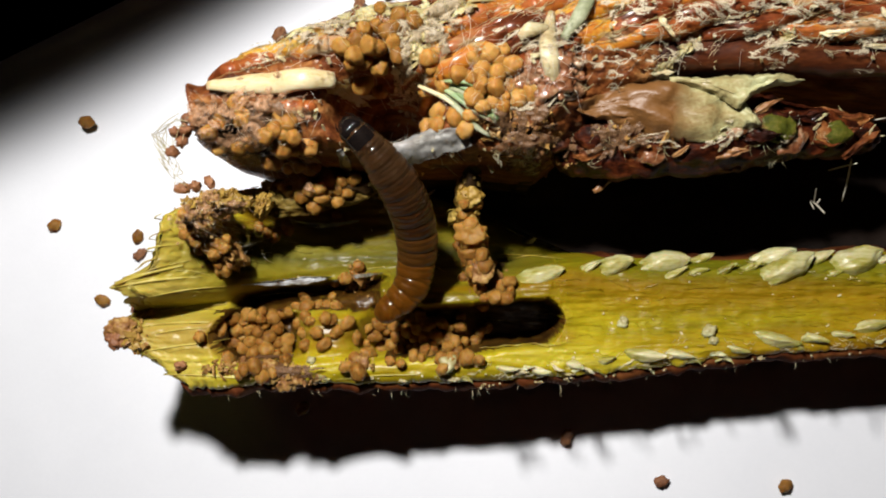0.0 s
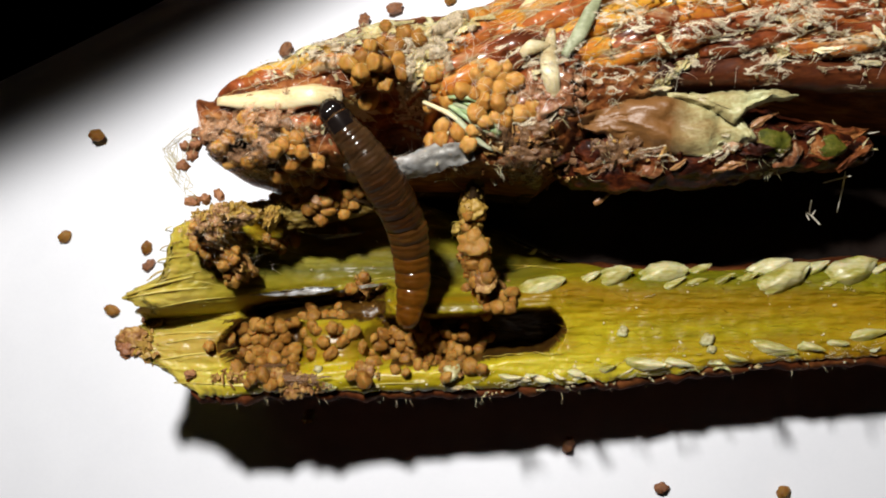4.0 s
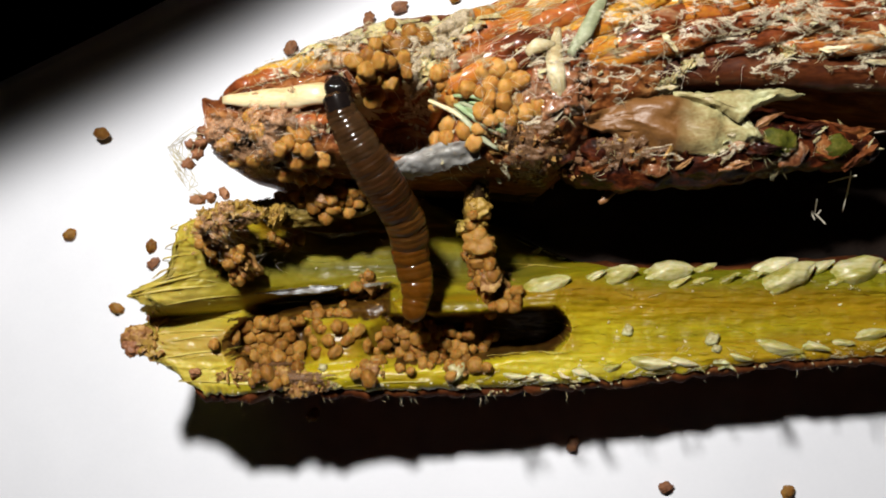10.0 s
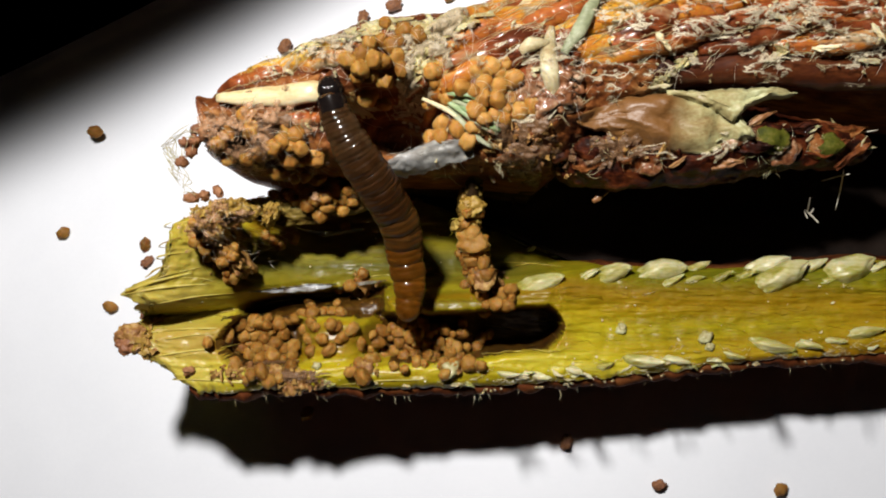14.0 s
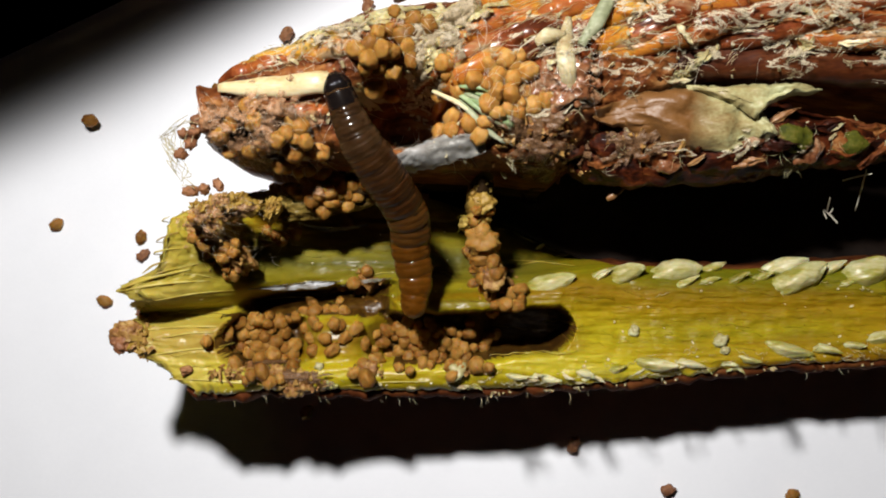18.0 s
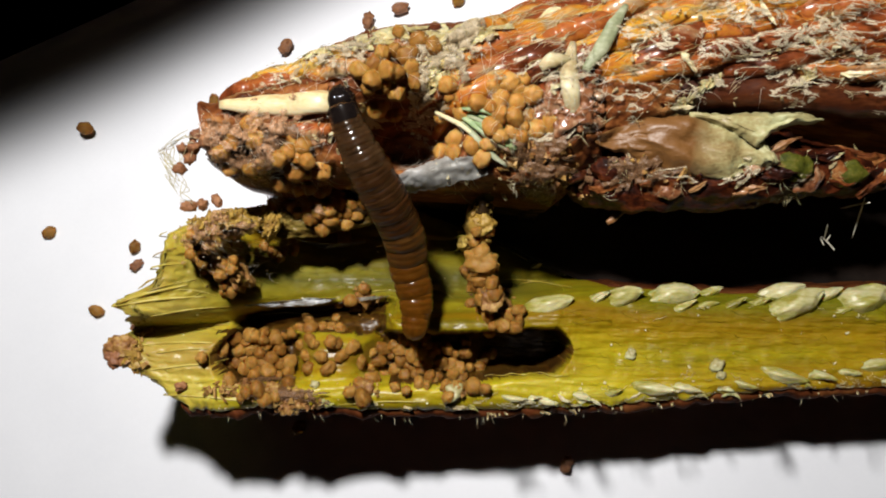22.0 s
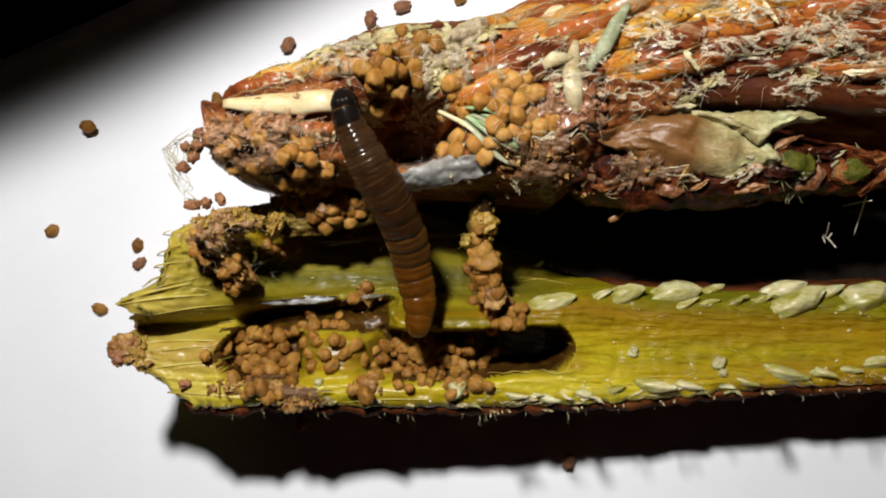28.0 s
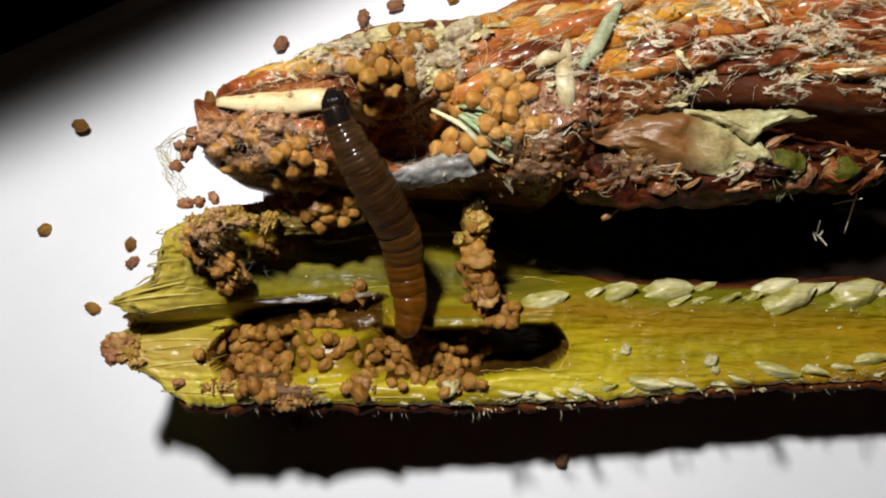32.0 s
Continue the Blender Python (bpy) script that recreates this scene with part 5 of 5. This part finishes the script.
lines = []
for pts, radii in EDGES:
    for side in (-1, 1):
        if RNG.random() < 0.25:
            continue
        for _ in range(RNG.choice((2, 3, 4))):
            a = RNG.uniform(0, 0.6)
            b, off, line = a + RNG.uniform(0.15, 0.4), RNG.uniform(0.75, 1.15), []
            for k in range(9):
                q = (a + (b - a) * k / 8) * (len(pts) - 1)
                i = min(int(q), len(pts) - 2)
                p = pts[i].lerp(pts[i + 1], q - i)
                d = (pts[i + 1] - pts[i]).normalized()
                w = side * off * radii[i] + 0.03 * RNG.gauss(0, 1)
                x, y = p.x - d.y * w, p.y + d.x * w
                line.append((x - UP_BASE[0], y - UP_BASE[1], rest(x, y)[0] + 0.03 + abs(RNG.gauss(0, 0.03))))
            lines.append(line)
tagged(part("seam_fibre", strand_bm(lines, 0.013), M_CREAM, UPPER), kind="stuff")

# pale torn fringe between the scales
BUD_TOP = 8.8
lines = []
for _ in range(120):
    x = RNG.uniform(1, 26)
    y = RNG.uniform(up_low(x) + 0.3, min(up_high(x), 19))
    f = min(1, max(0, (x - 2) / 20))
    w0 = radians(24 - 26 * f + RNG.uniform(-60, 60))
    z = rest(x, y)[0] + 0.25
    for _ in range(RNG.choice((1, 2, 4, 6))):
        w, L = w0 + RNG.gauss(0, 0.35), RNG.uniform(0.25, 0.9)
        a = (x + RNG.gauss(0, 0.1), y + RNG.gauss(0, 0.1), z)
        b = (a[0] + 0.5 * L * math.cos(w), a[1] + 0.5 * L * math.sin(w), z + RNG.uniform(0, 0.25))
        c = (a[0] + L * math.cos(w + RNG.gauss(0, 0.4)), a[1] + L * math.sin(w + RNG.gauss(0, 0.4)), z + RNG.uniform(-0.1, 0.4))
        lines.append([Vector(p) - Vector(UP_BASE) for p in smooth_line([a, b, c], 5)])
tagged(part("torn_fringe", strand_bm(lines, 0.014), M_PALE, UPPER), kind="stuff")
bm = bmesh.new()
for _ in range(380):
    x = RNG.uniform(-11, 26)
    y = RNG.uniform(up_low(x) + 0.3, min(up_high(x), 19))
    if x > 5 and y < BUD_TOP:
        continue
    flake(bm, Vector((x, y, rest(x, y)[0] + 0.2)) - Vector(UP_BASE), RNG.choice((0.05, 0.06, 0.08, 0.1, 0.15)))
tagged(part("pale_scurf", bm, M_PALE, UPPER, smooth=False), kind="stuff")
for _ in range(26):
    x = RNG.uniform(1, 25)
    y = RNG.uniform(up_low(x) + 0.6, min(up_high(x), 17.5))
    f = min(1, max(0, (x - 2) / 20))
    if x > 5 and y < BUD_TOP + 0.4:
        continue
    scale_leaf((x, y), RNG.uniform(0.4, 1.7), RNG.uniform(0.2, 0.5), 24 - 26 * f + RNG.choice((0, 0, 60, -70, 180)) + RNG.uniform(-25, 25), RNG.choice((M_PALE, M_PALE, M_IVORY)), UPPER, UP_BASE, "papery_flake", 0.5, 0.12, RNG.uniform(0.1, 0.7), arch=RNG.uniform(0.05, 0.35), curl=RNG.uniform(-0.3, 0.3), ragged=0.7)


# ---- single plant pieces on the upper half ----
def needle(name, pts, radii, material, label, category="needle", flat=0.7):
    pts = [Vector((p[0], p[1], max(p[2], rest(p[0], p[1])[0] + 0.35))) for p in pts]
    base = Vector(pts[0])
    b = bmesh.new()
    line = smooth_line(pts, 24)
    tube(b, [p - base for p in line], [float(np.interp(k / 23, [i / (len(radii) - 1) for i in range(len(radii))], radii)) for k in range(24)], 16, flat)
    for v in b.verts:
        v.co += 0.05 * Vector((0, fbm(v.co.x, v.co.y * 2, v.co.z, 3), fbm(v.co.x * 1.4, v.co.y, 3, 3)))
    return tagged(part(name, b, material, None, base=base), label, category)


needle("ivory_needle", [(-11.49, 8.77, 18.6), (-9.71, 8.76, 19.2), (-8.2, 8.79, 19.6), (-6.8, 8.85, 19.6), (-5.5, 8.95, 19.3)], (0.2, 0.40, 0.5, 0.55, 0.52, 0.36), M_IVORY, "smooth ivory bud scale lying on the brown half", "bud scale")
needle("pale_needle", [(4.67, 8.56, 20.6), (4.44, 9.57, 21), (4.37, 10.6, 21.2), (4.59, 12.01, 21.2)], (0.3, 0.42, 0.42, 0.15), M_PALE, "blunt pale needle standing among the scales")
needle("pale_needle", [(5.06, 10.56, 20.8), (5.82, 11.68, 21.2), (6.34, 12.73, 21.3), (6.95, 13.71, 21.2)], (0.2, 0.36, 0.32, 0.12), M_PALEGREEN, "pale green needle lying among the scales")
needle("bud_tip", [(3.05, 10.62, 20.6), (3.56, 10.93, 21), (4.37, 11.14, 21)], (0.2, 0.35, 0.15), M_PALE, "short pale bud tip among the scales", "bud scale")
shred = thing("green_shred", (0.75, 7.95, 19.5), "torn pale green plant shred beside the frass", "plant shred")
for k in range(13):
    b = bmesh.new()
    o = RNG.gauss(0, 0.26)
    pts = [Vector(q) + Vector((0.5 * o * f, o * f, RNG.uniform(0, 0.35))) for q, f in zip(((-0.47, 8.61, 20.4), (0.41, 8.02, 20.9), (1.16, 7.42, 20.9), (2.1, 6.94, 20.5)), (0.3, 1.0, 1.3, 1.6))]
    pts = [Vector((p.x, p.y, max(p.z, rest(p.x, p.y)[0] + 0.3))) - Vector((0.75, 7.95, 19.5)) for p in pts][:RNG.choice((3, 4, 4))]
    tube(b, smooth_line(pts, 12), [0.05 + 0.13 * math.sin(math.pi * (q + 0.5) / 12) for q in range(12)], 6, 0.4)
    part("fibre", b, RNG.choice((M_GREEN, M_GREEN, M_GREEN, M_PALEGREEN)), shred)
needle("straw_piece", [(-1.59, 8.77, 20.3), (-0.62, 8.28, 20.7), (0.06, 7.73, 20.7)], (0.06, 0.14, 0.08), M_IVORY, "thin straw-coloured fibre beside the frass", "plant fibre")
b = bmesh.new()
blob(b, (0, 0, 0), (1.6, 1.5, 1.2), 4, 0.5, 5, 0.3, 1.8)
tagged(part("resin_lump", b, M_RESIN, None, base=(4.6, 9.1, 20.7)), "glossy red-brown lump of resin on the scales", "resin")

b = bmesh.new()
LUMP = Vector((4.6, 9.1, 20.7))
for k in range(80):
    w, d = RNG.uniform(0, 6.28), 0.85 * math.sqrt(RNG.random())
    p = LUMP + Vector((1.6 * d * math.cos(w), 1.5 * d * math.sin(w), 1.05 * math.sqrt(1 - d * d)))
    r = RNG.choice((0.05, 0.07, 0.09, 0.12, 0.17))
    blob(b, p, (r * 1.3, r, r * 0.8), k, 0.3, 2, w)
tagged(part("resin_drops", b, M_RESIN), "beads of clear glossy resin on the lump", "resin", kind="stuff")

# ---- dry leaf over the side bud ----
leaf = thing("dry_leaf", (12.24, 8.33, 18), "dry papery beige leaf lying on the side bud", "leaf")
LEAF_BASE = (12.24, 8.33, 18)
def blade(mid, halves, material, parent, base, lift, seed, label="", name="blade"):
    """A papery blade about a midline, its half widths given along it, sagging on what is below."""
    bm = bmesh.new()
    n, m = 60, 14
    line = smooth_line(mid, n)
    rows = []
    for k, p in enumerate(line):
        u = k / (n - 1)
        d = (line[min(k + 1, n - 1)] - line[max(k - 1, 0)]).normalized()
        side = Vector((-d.y, d.x, 0))
        w = u * (len(halves) - 1)
        k0 = min(int(w), len(halves) - 2)
        f = w - k0
        f = f * f * (3 - 2 * f)
        h = (halves[k0] * (1 - f) + halves[k0 + 1] * f) * (1 + 0.3 * fbm(u * 6, seed, 1, 4))
        row = []
        for j in range(m + 1):
            v = -1 + 2 * j / m
            q = p + side * h * v
            z = 0.5 * (rest(q.x, q.y)[0] + rest(p.x, p.y)[0]) + lift + 0.16 * fbm(u * 5, v * 1.2, seed, 3) + 0.18 * max(0, v) ** 2 + 0.05 * fbm(u * 22, v * 4, seed, 2)
            row.append(bm.verts.new((q.x - base[0], q.y - base[1], z - base[2])))
        rows.append(row)
    for a, b in zip(rows, rows[1:]):
        for j in range(m):
            bm.faces.new((a[j], b[j], b[j + 1], a[j + 1]))
    got = bmesh.ops.extrude_face_region(bm, geom=bm.faces[:])
    bmesh.ops.translate(bm, verts=[g for g in got["geom"] if isinstance(g, bmesh.types.BMVert)], vec=(0, 0, 0.05))
    return part(name, bm, material, parent, label)


def sheet(name, one, two, level, material, parent, base, seed, label="", torn=0.10, crease=0.22):
    """A papery sheet between two edges, level in the middle and bent down to what is below at its rims."""
    bm = bmesh.new()
    n, m = 64, 22
    a, b = smooth_line([(*p, 0) for p in one], n), smooth_line([(*p, 0) for p in two], n)
    rows = []
    for k in range(n):
        u = k / (n - 1)
        row = []
        for j in range(m + 1):
            v = j / m
            q = a[k].lerp(b[k], v)
            q.x += torn * fbm(u * 9, v * 3, seed, 3)
            q.y += torn * fbm(u * 9, v * 3, seed + 5, 3)
            z = level + crease * fbm(u * 3.5, v * 1.6, seed, 4) - 1.1 * (2 * v - 1) ** 4 * 0.5 - 0.5 * (2 * u - 1) ** 4
            row.append(bm.verts.new((q.x - base[0], q.y - base[1], max(z, rest(q.x, q.y)[0] + 0.06) - base[2])))
        rows.append(row)
    for r, q in zip(rows, rows[1:]):
        for j in range(m):
            bm.faces.new((r[j], q[j], q[j + 1], r[j + 1]))
    got = bmesh.ops.extrude_face_region(bm, geom=bm.faces[:])
    bmesh.ops.translate(bm, verts=[g for g in got["geom"] if isinstance(g, bmesh.types.BMVert)], vec=(0, 0, 0.05))
    return part(name, bm, material, parent, label)


sheet("blade", [(5.85, 7.75), (7.15, 8.49), (8.69, 8.85), (10.5, 8.92), (12, 8.8), (13.4, 8.2), (14.3, 7.0)], [(5.9, 7.6), (7.53, 7.05), (8.98, 6.62), (10.42, 6.23), (12.1, 6.1), (13.5, 6.55), (14.4, 6.8)],
      20.7, M_LEAF_STAINED, leaf, LEAF_BASE, 9, "beige blade, brown towards its base", torn=0.2, crease=0.5)
sheet("folded_blade", [(10.1, 9.0), (11.2, 9.05), (12.2, 9.08), (13.2, 9.15), (14.2, 9.2), (15.3, 9.15), (16.3, 8.95)], [(10.1, 8.9), (11.4, 8.5), (12.4, 8.05), (13.2, 7.6), (13.8, 8.1), (14.8, 8.6), (16.25, 8.88)], 21.1, M_LEAF, leaf, LEAF_BASE, 14, "pale fold of the leaf", torn=0.16)
for k, p in enumerate(((15.39, 6.87), (18.59, 6.75), (16.4, 6.3))):
    b = bmesh.new()
    blob(b, (p[0] - UP_BASE[0], p[1] - UP_BASE[1], rest(*p)[0]), ((1.0, 0.7, 0.55), (0.95, 0.6, 0.5), (0.8, 0.5, 0.3))[k], 40 + k, 0.3, 4, 0.3 * k)
    part("green_skin", b, (M_GREENSKIN, M_GREENSKIN, M_RESIN)[k], UPPER, ("patch of green living skin", "patch of green living skin", "glossy red-brown bud skin")[k])
for k in range(16):
    p = Vector((5.48, 5.87, 17)).lerp(Vector((20.89, 6.15, 17)), RNG.random())
    scale_leaf((p.x, p.y + 0.06 * (p.x - 5) + RNG.uniform(-0.9, 1.2)), RNG.uniform(0.6, 2.6), RNG.uniform(0.25, 0.8), RNG.uniform(-30, 45), RNG.choice((M_BUD, M_CRUST, M_LEAF_BROWN)), UPPER, UP_BASE, "flake", 0.5, 0.02, RNG.uniform(0.05, 0.6), arch=RNG.uniform(0.05, 0.2), curl=RNG.uniform(-0.4, 0.4), ragged=0.8)
for k in range(26):
    p = Vector((5.19, 6.02, 17)).lerp(Vector((21.18, 6.44, 17)), RNG.random())
    scale_leaf((p.x, p.y + 0.06 * (p.x - 5) + RNG.uniform(-0.8, 1.0)), RNG.uniform(0.2, 0.8), RNG.uniform(0.06, 0.25), RNG.uniform(0, 180), RNG.choice((M_PALE, M_IVORY, M_LEAF)), UPPER, UP_BASE, "papery_flake", 0.5, 0.1, RNG.uniform(0.05, 0.5), arch=0.2, curl=RNG.uniform(-0.5, 0.5), ragged=0.8)

# glossy lumps of bud skin, a long torn scale and tufts of fibre on the bud
for k in range(11):
    x = 5.6 + 1.35 * k + RNG.uniform(-0.6, 0.6)
    y = 5.5 + 0.07 * (x - 5) + RNG.uniform(-0.35, 0.9)
    r, b = RNG.uniform(0.18, 0.62), bmesh.new()
    blob(b, (x - UP_BASE[0], y - UP_BASE[1], rest(x, y)[0]), (r * 1.5, r, r * 0.7), 200 + k, 0.4, 3, RNG.uniform(-0.5, 0.7))
    part("bud_lump", b, RNG.choice((M_RESIN, M_BUD, M_ROLL, M_CRUST)), UPPER)
ridge((8.1, 4.95), 2.7, 0.26, 44, M_LEAF_BROWN, 0.1, 0.6, "torn_scale", "narrow brown scale sticking out below the bud", z=17.0)
lines = []
for _ in range(30):
    x = RNG.uniform(5.4, 20)
    y = 5.6 + 0.07 * (x - 5) + RNG.uniform(-0.9, 1.1)
    z = rest(x, y)[0]
    if z < 14:
        continue
    for _ in range(RNG.choice((2, 3, 5))):
        w, L = RNG.uniform(0, 6.28), RNG.uniform(0.3, 0.9)
        pts = [(x, y, z + 0.05), (x + 0.5 * L * math.cos(w), y + 0.5 * L * math.sin(w), z + 0.25), (x + L * math.cos(w + 0.4), y + L * math.sin(w + 0.4), z + RNG.uniform(0.1, 0.4))]
        lines.append([Vector(p) - Vector(UP_BASE) for p in smooth_line(pts, 5)])
tagged(part("fibre_tuft", strand_bm(lines, 0.009), M_CREAM, UPPER), kind="stuff")

# ---- silk ----
silk = thing("silk_web", (0, 6, 18), "torn white silk web over the brown half", "silk", kind="stuff")


def web(spots, number, reach, radius, lift=0.25):
    lines = []
    for _ in range(number):
        cx, cy, hx, hy = RNG.choice(spots)
        x, y = cx + hx * RNG.uniform(-1, 1), cy + hy * RNG.uniform(-1, 1)
        w = RNG.uniform(0, 6.28)
        L = reach * RNG.uniform(0.3, 1)
        pts = []
        z0, z1 = rest(x, y)[0], rest(x + L * math.cos(w), y + L * math.sin(w))[0]
        if min(z0, z1) < 10:
            continue
        for k in range(7):
            u = k / 6
            q = (x + L * u * math.cos(w + 0.5 * (u - 0.5)), y + L * u * math.sin(w + 0.5 * (u - 0.5)))
            z = max(rest(*q)[0] + 0.03, z0 + (z1 - z0) * u + lift * math.sin(math.pi * u))
            pts.append((q[0], q[1] - 6, min(z, max(z0, z1) + 1) - 18))
        lines.append(pts)
    return strand_bm(lines, radius)


def spot(p, hx, hy):
    return (p[0], p[1], hx, hy)


part("silk_strands", web([spot((10.64, 11.71), 12, 3.0), spot((-0.95, 10.89), 3, 2), spot((-9.96, 6.78), 2, 2), spot((-6.2, 10.86), 4, 1), spot((-1.58, 6.32), 2, 1.2)], 420, 1.4, 0.007), M_SILK, silk)
part("loose_silk", web([spot((-10.39, 6.49), 1.9, 1.6), spot((-7.91, 5.61), 1.2, 1.2), spot((2.4, 8.69), 1.5, 1.2), spot((4.87, 9.79), 1.0, 1.6), spot((-3.5, 11.47), 2.0, 1.0), spot((-11.33, 2.47), 1.5, 1.5)], 330, 1.5, 0.007, 1.1), M_SILK, silk)
part("silk_threads", web([spot((12.01, 12.26), 11, 2.5), spot((-3.21, 10.04), 6, 2.5)], 40, 3.0, 0.008, 0.3), M_SILK, silk)
SILK_BASE = (0, 6, 18)
blade([(-6.45, 4.8, 18), (-4.43, 4.94, 18), (-1.54, 4.97, 18), (1.92, 4.85, 18), (4.22, 4.74, 18)], (0.5, 0.8, 0.8, 0.7, 0.5), M_FILM_BROWN, silk, SILK_BASE, 0.25, 5, name="silk_film")
for mid, halves, lift, sd, mt in (([(-3.48, 5.49, 19), (-2.07, 5.83, 19), (-0.65, 6.11, 19), (0.9, 6.25, 19)], (0.3, 0.55, 0.62, 0.55, 0.3), 0.3, 3, M_FILM),
                              ([(-6.45, 4.69, 17), (-5.86, 5.14, 17), (-5.13, 5.67, 17)], (0.3, 0.55, 0.3), 0.3, 6, M_FILM), ([(-11.27, -0.68, 14), (-9.53, -0.58, 14), (-7.96, -0.45, 14), (-6.7, -0.26, 14)], (0.03, 0.16, 0.22, 0.03), 0.4, 8, M_SHEEN),
                              ([(-8.85, 2.84, 18.3), (-7.26, 2.61, 18.3), (-5.39, 2.93, 18.3)], (0.05, 0.16, 0.05), 0.3, 13, M_FILM), ([(-6.7, -0.51, 14), (-5.44, -0.26, 14), (-3.88, -0.04, 14)], (0.03, 0.12, 0.03), 0.3, 12, M_FILM)):
    blade(mid, halves, mt, silk, SILK_BASE, lift, sd, name="silk_film")
for k, (mt, p, half, ang, lift) in enumerate((
        (M_WEB_PINK, (-10.39, 6.49, 18), (2.4, 1.8), 25, 0.85), (M_WEB_PINK, (-7.91, 5.32, 18), (1.8, 1.1), -10, 0.8), (M_WEB_BROWN, (-10.1, 6.49, 18), (2.6, 1.9), 10, 0.25), (M_WEB_PINK, (-10.84, 6.93, 18), (1.8, 1.4), 20, 0.35), (M_WEB, (-1.23, 11.17, 19), (2.4, 1.5), 20, 0.25), (M_WEB_THIN, (10.09, 11.44, 20), (9, 3.2), 8, 0.3),
        ) + ((M_WEB_THIN, (16.92, 12.24, 20), (8, 3.0), -3, 0.3), (M_WEB_THIN, (12.78, 6.31, 17), (5.5, 0.9), 2, 0.25), (M_WEB_BROWN, (7.8, 6.3, 17), (2.2, 1.2), 10, 0.2), (M_WEB_BROWN, (3.36, 6.47, 18), (2.6, 1.5), -8, 0.3),
        (M_WEB_PINK, (-8.88, 7.2, 19), (2.6, 2.0), 15, 0.3), (M_WEB, (-5.49, 11.19, 19), (2.5, 1.0), 15, 0.25), (M_WEB, (-2.08, 8.9, 19), (1.4, 0.9), 10, 0.3), (M_WEB_PINK, (-12.19, 2.52, 16), (2.0, 2.1), 60, 0.25), (M_WEB_THIN, (-7.37, 11.45, 18), (3.2, 1.4), 20, 0.25),
        (M_WEB_BROWN, (1.57, 0.13, 15), (0.9, 1.2), 80, 0.4), (M_WEB_BROWN, (-8.99, -5.09, 15), (2.4, 0.6), -3, 0.3))):
    drape("felted_silk", p, half, ang, mt, silk, lift=lift, seed=20 + k * 2.3, base=(0, 6, 18), crease=0.15, n=44, ragged=0.8, thick=0.03)

# loops of silk that hang out over the paper at the left, and torn ends at the right
lines = []
for a, b in (((-15.44, 7.07, 16.5), (-13.93, 7.83, 17)), ((-15.34, 6.85, 16.5), (-14.51, 5.65, 16.5)), ((-14.51, 5.65, 16.5), (-14.35, 4.74, 16.5)), ((-15.44, 7.16, 16.5), (-14.52, 6.4, 16.5)), ((-13.93, 7.83, 17), (-11.98, 7.38, 17)),
             ((-14.35, 4.74, 16.5), (-13.59, 4.44, 16.5)), ((-15.28, 6.4, 16.5), (-14.66, 5.2, 16.5)), ((-13.78, 7.53, 17), (-14.52, 6.4, 16.5)), ((-14.87, 7.53, 16.6), (-14.76, 6.1, 16.5))):
    for _ in range(4):
        m = [(p + q) / 2 + RNG.gauss(0, 0.25) for p, q in zip(a, b)]
        lines.append([Vector(p) - Vector((0, 6, 18)) for p in smooth_line([[v + RNG.gauss(0, 0.12) for v in a], m, [v + RNG.gauss(0, 0.12) for v in b]], 8)])
part("silk_loops", strand_bm(lines, 0.02), M_PALE, silk)
lines = []
for pts in (((20.01, 5.71, 17), (20.71, 5.04, 15), (20.81, 3.83, 14)), ((19.12, 3.89, 14), (19.49, 3.58, 14), (19.88, 3.15, 14)), ((19.12, 3.8, 14), (19.3, 3.39, 14)), ((19.43, 3.64, 14), (19.65, 3.95, 14)),
            ((19.26, 5.23, 16), (19.93, 5.42, 16.5), (20.3, 5.48, 17)), ((19.88, 3.15, 14), (19.73, 3.33, 14)), ((19.05, 4.43, 15), (19.31, 3.77, 14)), ((20.04, 7.47, 17), (21.78, 7.76, 17))):
    lines.append([Vector(p) - Vector((0, 6, 18)) for p in smooth_line(pts, 8)])
part("silk_ends", strand_bm(lines, 0.045, 6), M_SILK, silk)


heap("reddish-brown frass pellets webbed into the hollow beside the ivory scale", [
    (-4.9, 10.35), (-3.9, 10.35), (-4.4, 9.9), (-4.1, 9.3), (-3.5, 9.6)], 0.5, extra=2, sink=-0.1, least=17.8, forms=PELLETS)

# ---- movement ----
def motions():
    rows = [[] for _ in LARVA_PARTS]
    for t, *xy in LARVA:
        for r, m in zip(rows, ring_poses(xy)):
            r.append((t, m))
    for ob, r in zip(LARVA_PARTS, rows):
        walk(ob, r)


motions()
